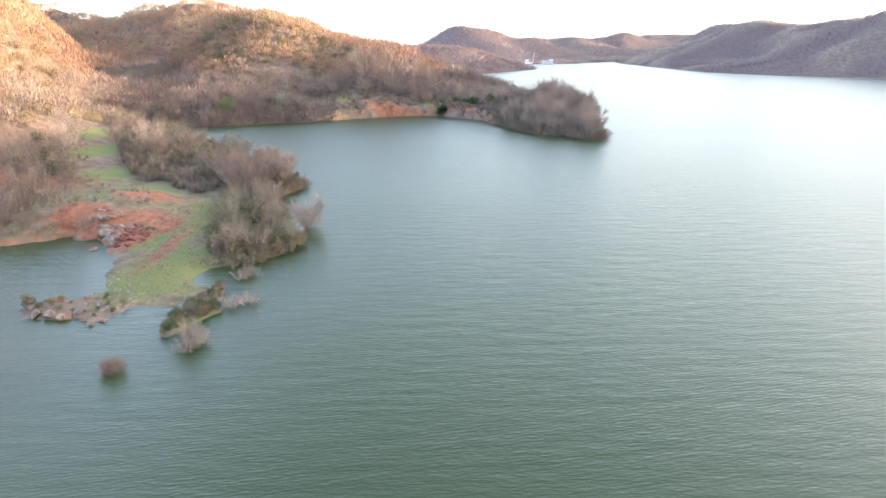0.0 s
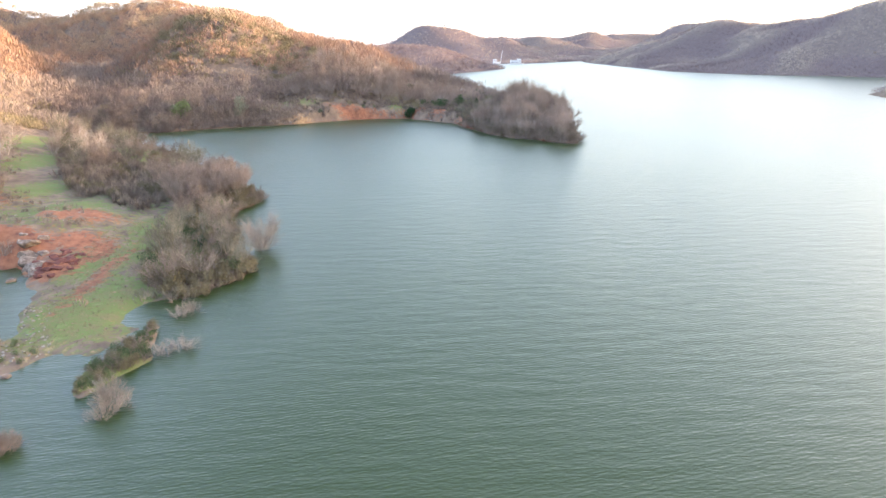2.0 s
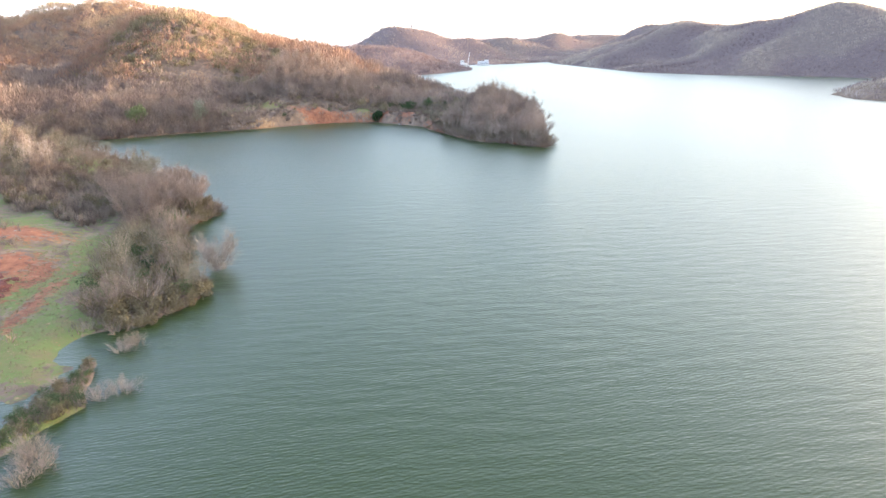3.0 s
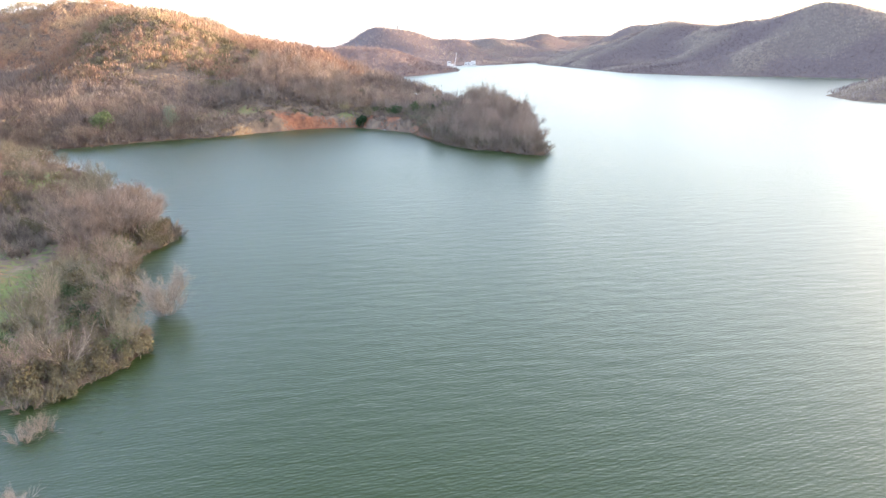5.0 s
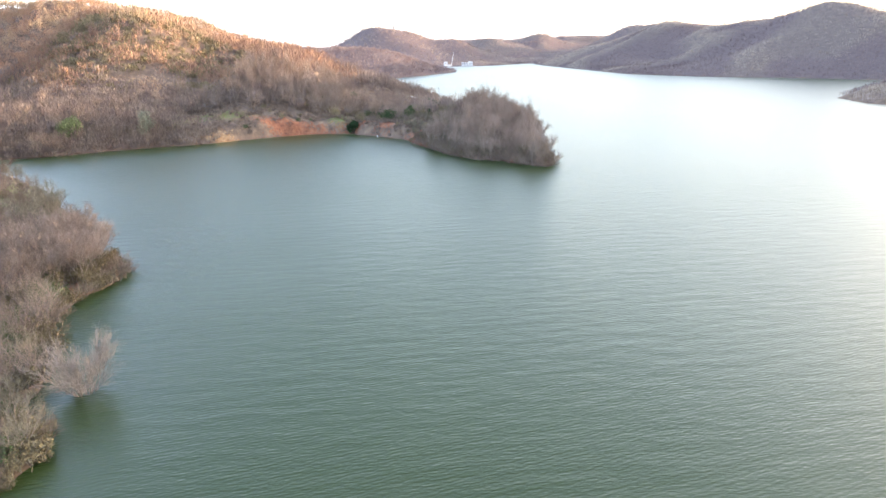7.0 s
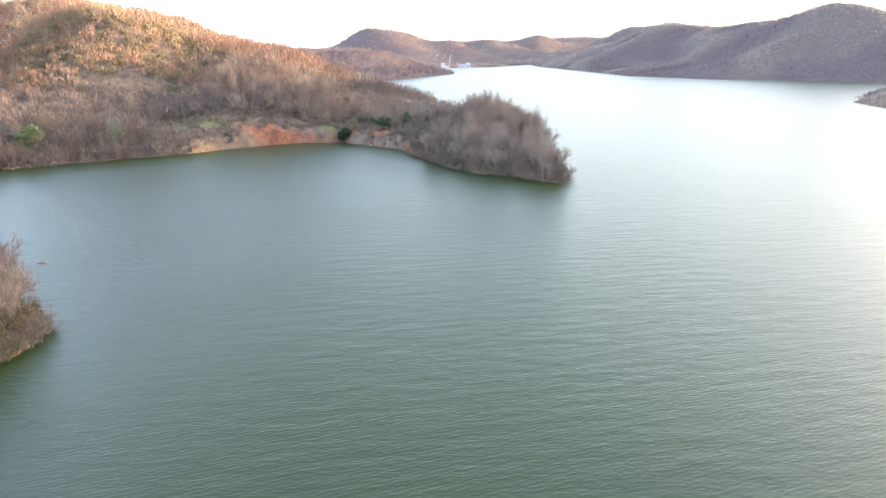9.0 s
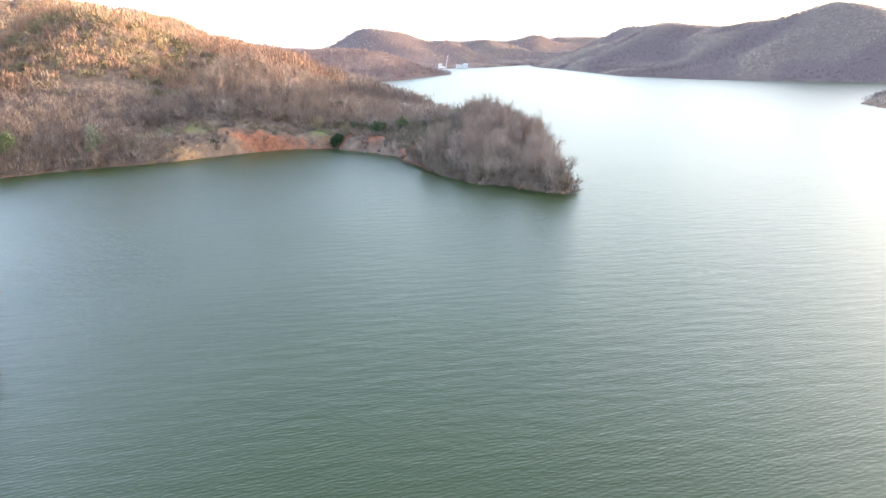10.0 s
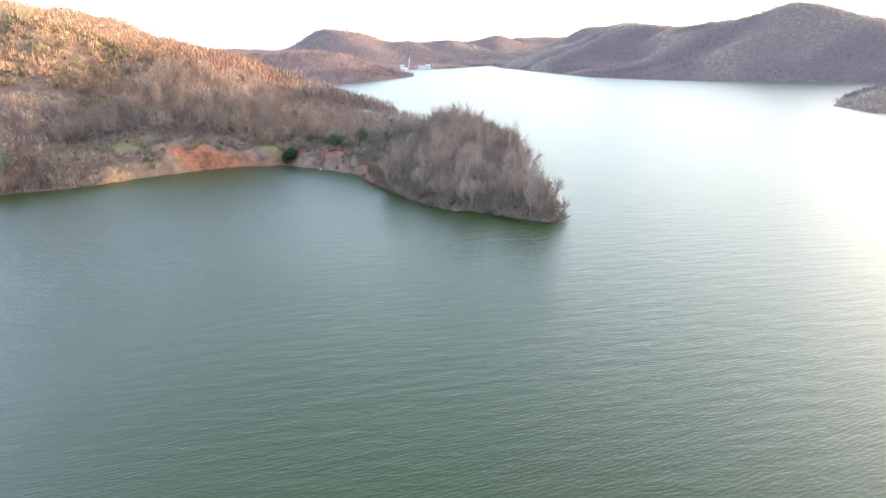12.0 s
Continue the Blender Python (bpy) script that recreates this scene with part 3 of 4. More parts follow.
def bare_tree(name, seed, height, stems, tilt, kids, spread, rise, width, m_wood, m_twig, low=0.25):
    """A leafless tree or shrub: an Empty with a trunk and a crown of twigs."""
    rnd = random.Random(seed)
    wood, twigs = ([], []), ([], [])
    for s in range(stems):
        d = around(Vector((0, 0, 1)), tilt * (rnd.uniform(0.5, 1.2) if stems < 20 else 1.15 * math.sqrt((s + 0.5) / stems)), (6.28 * s / stems if stems < 20 else 2.4 * s) + rnd.uniform(-0.5, 0.5))
        p = Vector((rnd.uniform(-1, 1), rnd.uniform(-1, 1), 0)) * (0.12 if tilt > 0.15 else 0.3) * min(stems, 5) + Vector((0, 0, -0.6))
        grow(wood, twigs, rnd, p, d, height * rnd.uniform(0.72, 0.92), 0.018 * height / math.sqrt(stems) + 0.03, 0, kids, spread, rise, width, low)
    root = new(name)
    part("trunk", mesh_data("trunk", wood[0], wood[1], m_wood, True), root)
    part("crown", mesh_data("crown", twigs[0], twigs[1], m_twig), root)
    return root


def leafy_shrub(name, seed, height, radius, count, size, m_leaf, sit=0.52):
    """An evergreen shrub or small tree: stems and many small leaves in uneven clumps."""
    rnd, nr = random.Random(seed), np.random.RandomState(seed)
    wood = ([], [])
    for s in range(5):
        d = around(Vector((0, 0, 1)), rnd.uniform(0.1, 0.6), 1.26 * s)
        tube(wood, [Vector((0, 0, -0.5)), d * height * 0.4, d * height * 0.75], [0.03 * height, 0.02 * height, 0.006 * height])
    lumps = nr.normal(0, 1, (14, 3))
    lumps /= np.linalg.norm(lumps, axis=1, keepdims=True)
    lumps *= nr.uniform(0.35, 0.75, (14, 1)) * (radius, radius, height * 0.42)
    lumps[:, 2] += height * sit
    p = lumps[nr.randint(0, 14, count)]
    off = nr.normal(0, 1, (count, 3))
    off /= np.linalg.norm(off, axis=1, keepdims=True)
    p = p + off * nr.uniform(0.6, 1.05, (count, 1)) * radius * 0.42
    v = (p[:, None] + nr.normal(0, 0.55, (count, 3, 3)) * size).reshape(-1, 3)
    v[:, 2] = np.maximum(v[:, 2], 0.05)
    root = new(name)
    part("trunk", mesh_data("trunk", wood[0], wood[1], M_BARK, True), root)
    part("crown", mesh_data("crown", v, np.arange(len(v)).reshape(-1, 3), m_leaf), root)
    return root


def inside(ring, x, y):
    return float(signed_distance(np.array([float(x)]), np.array([float(y)]), ring)[0])


def strew(ring, gap, count, seed, wet=False):
    """Places inside a ring, no two nearer than the gap, on dry land."""
    rnd = random.Random(seed)
    xs, ys = [p[0] for p in ring], [p[1] for p in ring]
    tries = 60 * count
    px = np.array([rnd.uniform(min(xs), max(xs)) for _ in range(tries)])
    py = np.array([rnd.uniform(min(ys), max(ys)) for _ in range(tries)])
    z, d = land(px, py)
    ok = (signed_distance(px, py, ring) > 0) & (d > (-0.6 if wet else 0.3)) & off_track(px, py)
    found = []
    for x, y, h in zip(px[ok], py[ok], z[ok]):
        if all((x - a) ** 2 + (y - b) ** 2 > gap * gap for a, b, _ in found):
            found.append((float(x), float(y), float(h)))
            if len(found) >= count:
                break
    return found


plant_rng = random.Random(11)
used = set()


def plant(kinds, places, low, high, label, category, group):
    """Sets copies of the given kinds at the places, scaled between low and high."""
    for n, (x, y, z) in enumerate(places):
        fresh = [k for k in kinds if k not in used]
        first = fresh[0] if fresh else kinds[plant_rng.randrange(len(kinds))]
        s = plant_rng.uniform(low, high)
        m = pose(x, y, max(z, -0.4), plant_rng.uniform(-4, 4), plant_rng.uniform(-4, 4), plant_rng.uniform(0, 360))
        ob = first if first not in used else copy_thing(first, m)
        used.add(first)
        ob.matrix_basis = m @ Matrix.Diagonal((s, s, s * plant_rng.uniform(0.9, 1.12), 1))
        tagged(ob, label, category, group)


def plant_joined(name, kinds, places, low, high, label):
    """Copies of the given kinds at the places as one mesh, each with its own tone."""
    verts, faces, slots, tones, mats, start = [], [], [], [], [], 0
    for x, y, z in places:
        first, s, own = plant_rng.choice(kinds), plant_rng.uniform(low, high), plant_rng.random()
        m = np.array(pose(x, y, max(z, -0.4), plant_rng.uniform(-4, 4), plant_rng.uniform(-4, 4), plant_rng.uniform(0, 360)) @ Matrix.Scale(s, 4))
        for piece in first.children:
            me = piece.data
            co = np.empty(3 * len(me.vertices), np.float32)
            me.vertices.foreach_get("co", co)
            co = co.reshape(-1, 3) @ m[:3, :3].T + m[:3, 3]
            if me.materials[0] not in mats:
                mats.append(me.materials[0])
            loops = np.empty(len(me.loops), np.int32)
            me.loops.foreach_get("vertex_index", loops)
            sides = len(me.loops) // len(me.polygons)
            rows = (loops.reshape(-1, sides) + start).tolist()
            verts.append(co)
            faces += rows
            slots += [mats.index(me.materials[0])] * len(rows)
            tones.append(np.full(len(co), own, np.float32))
            start += len(co)
    me = mesh_data(name, np.concatenate(verts), faces)
    for mat in mats:
        me.materials.append(mat)
    me.polygons.foreach_set("material_index", np.array(slots, np.int32))
    me.attributes.new("tone", "FLOAT", "POINT").data.foreach_set("value", np.concatenate(tones))
    return tagged(new(name, me), label, "woods", kind="stuff")


TALL = [bare_tree("bare_tree", 20 + k, 11.0, 4 + k % 3, 0.15, (10, 7, 5), 0.52, 0.2, 0.034, M_TWIG_PALE, (M_TWIG_MAUVE, M_TWIG, M_TWIG_MAUVE)[k % 3], 0.2) for k in range(5)]
ROUND = [bare_tree("bare_tree", 40 + k, 8.0, 2 + k % 3, 0.36, (8, 7, 6, 2), 0.66, 0.14, 0.032, M_BARK, M_TWIG) for k in range(5)]
PALE = [bare_tree("bare_tree", 60 + k, 7.5, 3 + k % 2, 0.4, (7, 6, 5, 2), 0.62, 0.15, 0.05, M_TWIG_PALE, M_TWIG_PALE) for k in range(3)]
THICKET = [bare_tree("bare_shrub", 80 + k, 2.8, 9, 0.85, (6, 5, 3), 0.6, 0.12, 0.03, M_SHRUB, M_SHRUB) for k in range(4)]
WITHY = [bare_tree("bare_shrub", 90 + k, 2.4, 20, 0.8, (7, 5, 2), 0.5, 0.12, 0.018, M_TWIG_PALE, M_TWIG_PALE) for k in range(3)]
DOME = [bare_tree("bare_tree", 140 + k, 6.2, 6 + k % 3, 0.5, (9, 7, 6), 0.52, 0.14, 0.026, (M_TWIG_PALE, M_TWIG_PALE, M_TWIG)[k % 3], (M_TWIG, M_TWIG_MOSS, M_TWIG)[k % 3], 0.18) for k in range(6)]
MAUVE_DOME = [bare_tree("bare_tree", 160 + k, 8.0, 5 + k % 2, 0.3, (10, 8, 6), 0.55, 0.12, 0.042, M_TWIG_PALE, M_TWIG_MAUVE, 0.42) for k in range(3)]
BRAMBLE = [leafy_shrub("bramble_shrub", 120 + k, 2.2, 1.8, 700, 0.16, M_BRAMBLE) for k in range(3)]
EVERGREEN = [leafy_shrub("evergreen_shrub", 100 + k, 3.2, 1.8, 900, 0.2, M_DARKGREEN) for k in range(3)]
OLIVE_BUSH = [leafy_shrub("evergreen_shrub", 110 + k, 2.6, 1.7, 800, 0.18, M_OLIVE) for k in range(3)]

HEADLAND = [(36, 288), (34, 272), (43, 252), (54, 248), (60, 242), (67, 241), (75, 272), (82, 320), (80, 345), (60, 330), (50, 308)]
HEADLAND_BACK = [(52, 296), (72, 285), (80, 315), (81, 345), (62, 352), (54, 325)]
BELT = [(-33, 101), (-24, 103), (-19, 110), (-25, 118), (-26, 128), (-32, 140), (-34, 148), (-42, 146), (-40, 128), (-37, 112)]
COPSE = [(-36, 144), (-34, 152), (-35, 163), (-40, 175), (-46, 186), (-60, 182), (-52, 160), (-42, 148)]
TIP_WOOD = [(-46, 151), (-36, 150), (-33, 153), (-31.5, 160), (-33, 165), (-39, 171), (-46, 166)]
FRONT = [(-27, 97), (-23.5, 97), (-16, 110), (-21, 117), (-30, 114), (-31.5, 102)]
EDGE = [(-27, 129), (-28, 138), (-31, 147), (-29, 152), (-29, 162), (-33, 166), (-33, 152), (-35, 146), (-31, 130)]
MIDDLE = [(-86, 186), (-73, 162), (-60, 153), (-50, 144), (-47, 150), (-58, 172), (-72, 198), (-100, 230)]
LEFT = [(-118, 114), (-74, 111), (-64, 119), (-70, 126), (-82, 132), (-78, 142), (-84, 158), (-100, 182), (-140, 200), (-150, 150)]
BEHIND = [(-62, 176), (-48, 186), (-56, 206), (-74, 236), (-110, 262), (-125, 240), (-100, 205), (-84, 184)]
BAYSIDE = [(-128, 278), (-95, 284), (-66, 300), (-54, 306), (-54, 318), (-70, 314), (-100, 300), (-128, 296)]
NECK = [(-30, 326), (-8, 334), (4, 336), (20, 328), (30, 308), (36, 290), (46, 310), (50, 340), (20, 352), (-30, 345)]

plant(TALL + MAUVE_DOME, strew(HEADLAND_BACK, 3.4, 60, 81), 0.8, 1.06, "tall leafless tree with a rounded mauve-brown crown on the headland", "tree", "trees on the headland")
plant(MAUVE_DOME + TALL[:2], strew(HEADLAND, 3.0, 95, 1), 0.7, 1.02, "slender leafless tree with mauve-brown twigs on the headland", "tree", "trees on the headland")
plant(MAUVE_DOME, strew(TIP_WOOD, 3.2, 26, 58, True), 0.68, 0.95, "slim leafless tree with pale trunk and mauve twigs by the water", "tree", "trees on the spit")
plant(DOME[:1] + DOME[2:], strew(COPSE, 4.2, 28, 2, True), 0.8, 1.1, "leafless grey-brown tree with a rounded crown by the water", "tree", "trees on the spit")
plant(DOME[1::3] + DOME[2::3] + DOME[:1], strew(BELT, 4.3, 20, 3), 0.62, 0.95, "leafless brown tree tangled with undergrowth on the spit", "tree", "trees on the spit")
plant(OLIVE_BUSH + BRAMBLE, strew(BELT, 2.3, 60, 43), 0.6, 1.15, "olive-green undergrowth between the bare trees", "shrub", "undergrowth on the spit")
plant(OLIVE_BUSH + BRAMBLE[:2], strew(COPSE, 2.8, 44, 59), 0.7, 1.25, "olive-green undergrowth between the bare trees", "shrub", "undergrowth on the spit")
plant(THICKET + OLIVE_BUSH + OLIVE_BUSH, strew(FRONT, 1.3, 80, 4, True), 0.5, 0.9, "low brown and olive scrub at the waterline", "shrub", "scrub at the waterline")
plant(THICKET + OLIVE_BUSH[:1], strew(MIDDLE, 2.4, 80, 5), 0.8, 1.25, "dense dark brown leafless shrub beside the grassy track", "shrub", "shrubs by the track")
plant(ROUND + DOME[2::3] + THICKET[:2], strew(LEFT, 4.4, 50, 6), 0.8, 1.15, "grey-brown leafless tree above the red bank", "tree", "trees above the pond")
plant(PALE, [(x, y, land_at(x, y)) for x, y in ((-101, 191), (-108, 199), (-96, 177), (-134, 221), (-127, 212), (-142, 214), (-120, 196), (-87, 205), (-80, 196))], 1.0, 1.35, "tall pale leafless tree beside the grassy track", "tree", "trees above the pond")
plant(EVERGREEN + OLIVE_BUSH, strew(LEFT, 4.5, 36, 16), 0.9, 1.5, "dark evergreen shrub under leafless trees", "shrub", "evergreen shrubs")
plant(DOME + OLIVE_BUSH + THICKET, strew(BEHIND, 3.6, 100, 7), 0.7, 1.15, "leafless tree and olive scrub along the bay", "tree", "trees along the bay")
plant_joined("shore_trees", THICKET + ROUND, strew(BAYSIDE, 3.6, 60, 8, True), 0.8, 1.1, "greyish leafless trees overhanging the bay shore")
plant_joined("bank_bushes", THICKET + OLIVE_BUSH, strew(NECK, 2.6, 100, 9), 0.5, 1.0, "scrubby bushes on the red earth bank")
plant(EVERGREEN, [(-31, 119, land_at(-31, 119)), (-29, 126, land_at(-29, 126)), (-27.5, 116, land_at(-27.5, 116)), (-47, 176, land_at(-47, 176)), (-37, 134, land_at(-37, 134)),
                  (-58, 180, land_at(-58, 180))], 0.7, 1.0, "dark green evergreen shrub among bare trees", "shrub", "evergreen shrubs")

SHORE = [(26, 302), (32, 270), (42, 252), (53, 247), (60, 241), (68, 240.5), (77, 260), (72, 262), (62, 250), (50, 261), (40, 278), (33, 302)]
plant(OLIVE_BUSH, strew(SHORE, 3.0, 22, 24, True), 0.7, 1.1, "olive-brown undergrowth at the headland's waterline", "shrub", "shrubs on the headland shore")
plant(THICKET, strew(SHORE, 2.0, 60, 21, True), 1.0, 1.7, "brown leafless shrub overhanging the headland's waterline", "shrub", "shrubs on the headland shore")

plant(THICKET + OLIVE_BUSH, strew(EDGE, 1.7, 70, 22, True), 0.6, 1.1, "brown and olive scrub along the spit's shore", "shrub", "scrub at the waterline")

# single plants that stand apart
BALL = bare_tree("bare_shrub", 77, 2.5, 44, 0.6, (8, 6, 4), 0.5, 0.08, 0.013, M_TWIG, M_TWIG, 0.3)
plant([BALL], [(-32.0, 65.3, -0.25)], 0.8, 0.8, "round leafless bush standing in the lake", "shrub", "")
LONE = bare_tree("bare_tree", 75, 6.4, 14, 0.62, (10, 8, 5), 0.55, 0.1, 0.026, M_TWIG_PALE, M_TWIG_PALE, 0.1)
plant([LONE], [(-21.2, 121.3, -0.4)], 1.0, 1.0, "pale leafless tree standing in the water", "tree", "")
plant(WITHY, [(-24.6, 83.0, -0.2), (-25.4, 95.0, -0.2), (-26.2, 93.6, -0.2), (-22.8, 84.2, -0.3)], 0.75, 1.0, "pale leafless willow shrub at the waterline", "shrub", "willows at the waterline")
plant(WITHY, [(-26.6, 73.4, 0.1), (-25.4, 71.8, -0.3), (-25.9, 70.2, -0.4)], 0.8, 1.05, "pale grey leafless shrub leaning over the water", "shrub", "willows at the waterline")
SPRAWL = bare_tree("bare_tree", 79, 4.4, 10, 0.6, (9, 7, 4), 0.55, 0.06, 0.016, M_TWIG_PALE, M_TWIG_PALE, 0.15)
plant([SPRAWL], [(-26.4, 72.4, -0.2)], 0.72, 0.72, "pale sprawling leafless tree at the islet's end", "tree", "")
plant(OLIVE_BUSH, [(-50.8, 82.6, 0.3)], 0.8, 0.8, "scrubby olive bush on the rocky spit", "shrub", "")
plant(BRAMBLE + OLIVE_BUSH[:1] + THICKET[:1], strew(ISLET, 0.6, 80, 12), 0.2, 0.5, "low green bramble on the small islet", "shrub", "brambles on the islet")
FIR = leafy_shrub("evergreen_tree", 130, 6.4, 2.7, 5200, 0.26, M_DARKGREEN, 0.46)
plant([FIR], [(8.6, 331.0, land_at(8.6, 331.0))], 1.15, 1.15, "round dark green evergreen tree at the shore", "tree", "")
plant(EVERGREEN, strew([(-4, 342), (46, 318), (58, 348), (12, 366)], 6.0, 9, 23), 1.0, 1.7, "dark evergreen bush among bare trees on the neck", "shrub", "evergreen shrubs")
SPIRE = leafy_shrub("evergreen_tree", 133, 10.0, 1.5, 1500, 0.26, M_DARKGREEN)
plant([SPIRE], [(66, 330, land_at(66, 330)), (46, 372, land_at(46, 372))], 0.8, 1.0, "narrow dark conifer rising among bare trees", "tree", "conifers on the headland")
POLE = bare_tree("bare_tree", 78, 9.0, 1, 0.04, (16, 5, 2), 0.42, 0.25, 0.06, M_BARK, M_TWIG, 0.3)
plant([POLE], [(37, 408, land_at(37, 408)), (44, 404, land_at(44, 404)), (35, 412, land_at(35, 412))], 0.8, 1.1, "single slim leafless tree on the crest of the neck", "tree", "slim trees on the neck")
PINE = leafy_shrub("evergreen_tree", 131, 9.5, 4.4, 3400, 0.34, M_PINE, 0.48)
IVY = leafy_shrub("evergreen_tree", 132, 9.0, 3.6, 2600, 0.3, M_IVY, 0.5)
plant([IVY], [(-68, 309, land_at(-68, 309))], 1.1, 1.1, "grey-green ivy-covered tree on the wooded slope", "tree", "")
plant([PINE], [(-90, 301, land_at(-90, 301))], 1.05, 1.05, "olive-green evergreen tree on the wooded slope", "tree", "")

SLOPE = [(-120, 300), (-60, 320), (-20, 342), (30, 345), (36, 375), (-40, 372), (-120, 335)]
plant_joined("slope_trees", DOME[::3] + DOME[2::3] + ROUND[:2], [p for p in strew(SLOPE, 6.5, 60, 51) if not open_patch(np.array([p[0]]), np.array([p[1]]))[0]], 1.1, 1.5, "rounded leafless trees on the lower slope")
RIM = [(-128, 279), (-100, 283), (-78, 295), (-50, 307), (-44, 312), (-46, 317), (-80, 303), (-102, 291), (-128, 287)]
plant_joined("shore_shrubs", THICKET + WITHY[:1], strew(RIM, 2.0, 75, 53, True), 0.6, 1.1, "greyish leafless shrubs overhanging the bay")
GROVE = [(-42, 350), (4, 350), (10, 384), (-40, 392)]
plant_joined("grove_trees", TALL[::2], strew(GROVE, 4.0, 50, 54), 0.8, 1.05, "slender mauve-brown leafless trees in a dense grove")
BENCH = [(-112, 297), (-50, 312), (-20, 327), (6, 335), (4, 346), (-40, 344), (-112, 320)]
plant_joined("bench_scrub", THICKET + BRAMBLE[:1] + OLIVE_BUSH[:1] + DOME[:1], strew(BENCH, 3.4, 45, 55), 0.5, 0.95, "brown scrub on the grassy bench above the bay")
TIP = [(-52, 84), (-49, 80), (-44, 80), (-39, 79), (-38, 83), (-44, 88), (-47, 86)]
plant(BRAMBLE + THICKET[:2], strew(TIP, 1.3, 18, 56), 0.2, 0.4, "low bramble clump among stones on the spit's tip", "shrub", "brambles on the tip")
BANK = [(-96, 111), (-62, 113), (-60, 117), (-66, 119), (-96, 116)]
plant(THICKET + WITHY, strew(BANK, 1.8, 26, 52), 0.55, 1.0, "brown leafless shrub on the red pond bank", "shrub", "shrubs on the pond bank")

# the wooded back of the headland and the slope over the bay
back_trees = scatter(-110, 84, 296, 440, 6.0, lambda x, y, z, d: (y > 352 - 0.9 * np.maximum(x, 0)) & (x > -30) & (z < 22))
woods("headland_woods", back_trees, 4, 7.5, 0.5, 130, 0.085, M_TWIG_LOW, "leafless brown woods over the neck of the headland", reach=13.0, loose=0.7)
plant_joined("neck_bushes", OLIVE_BUSH + BRAMBLE[:1], strew([(-14, 345), (40, 322), (56, 352), (30, 400), (-10, 392)], 6.5, 34, 57), 1.1, 1.9, "olive-green evergreen bushes among bare trees on the neck")
under = scatter(30, 84, 240, 350, 2.4, lambda x, y, z, d: d > 0.3)
woods("headland_undergrowth", under, 1.2, 3.2, 0.5, 60, 0.07, M_TWIG_MOSS, "brown leafless undergrowth beneath the headland trees", reach=12.0, loose=0.8)
rough = scatter(-130, -18, 96, 290, 1.7, lambda x, y, z, d: (d > 0.5) & ((x > -40 + 0 * y) | (y > 125)) & (waves(x, y, 11.0, 31) > 0.1) & (x + 0.45 * (y - 100) > -66) & off_track(x, y))
woods("dry_undergrowth", rough, 0.4, 1.3, 0.7, 26, 0.05, M_SHRUB, "dry brown grass and bramble stems on the spit", reach=8.0, loose=0.8)

for ring, step, low, high, mat, label in ((LEFT, 3.0, 2.5, 6, M_SHRUB, "leafless grey-brown copse above the red bank"), 
                                          (BAYSIDE, 2.2, 2, 6, M_SHRUB, "tangled leafless thicket at the bay shore"), (MIDDLE, 1.7, 0.9, 2.3, M_SHRUB, "low dense dark brown thicket beside the track"),
                                          (HEADLAND, 4.0, 2, 4.5, M_TWIG_LOW, "slim leafless saplings crowding the headland")):
    xs, ys = [p[0] for p in ring], [p[1] for p in ring]
    spots = scatter(min(xs), max(xs), min(ys), max(ys), step, lambda x, y, z, d: (signed_distance(x, y, ring) > 0) & off_track(x, y))
    woods("thicket", spots, low, high, 0.28, 110, 0.045, mat, label, reach=16.0, loose=0.8)

fringe = scatter(-128, -38, 276, 322, 1.25, lambda x, y, z, d: (d < 7 + 2 * waves(x, y, 9.0, 35)) & (x < -42 + 3 * waves(x, y, 6.0, 36)), -0.6)
woods("shore_fringe", fringe, 1.2, 3.4, 0.5, 46, 0.07, M_TWIG_LOW, "greyish bare scrub fringing the bay's waterline", reach=11.0, loose=0.8)
spit_rim = scatter(-70, -16, 98, 232, 1.0, lambda x, y, z, d: (d < 1.8) & (x > -36 - 0.9 * np.maximum(y - 165, 0)), -0.4)
woods("shore_fringe", spit_rim, 0.5, 1.5, 0.7, 34, 0.05, M_TWIG_MOSS, "mossy bare scrub fringing the spit's waterline", reach=9.0, loose=0.8)
bench = scatter(-110, 45, 296, 352, 1.6, lambda x, y, z, d: waves(x, y, 12.0, 33) > 1.1 * np.exp(-(((x + 13) / 13) ** 2)) * (d < 7) - 0.2, 0.2)
woods("bank_scrub", bench, 0.6, 2.2, 0.6, 36, 0.1, M_SHRUB, "dry brown scrub and grass above the bay", reach=6.0, loose=0.6)
turf = scatter(-60, -26, 78, 150, 0.75, lambda x, y, z, d: (d > 0.2) & (np.exp(-(((x + 38) / 9) ** 2 + ((y - 95) / 13) ** 2)) + np.exp(-(((x + 43) / 6) ** 2 + ((y - 122) / 18) ** 2)) > 0.35))
woods("grass", turf, 0.12, 0.4, 1.1, 10, 0.05, M_OLIVE, "short tussocky winter grass on the spit")

# ---- rocks ----


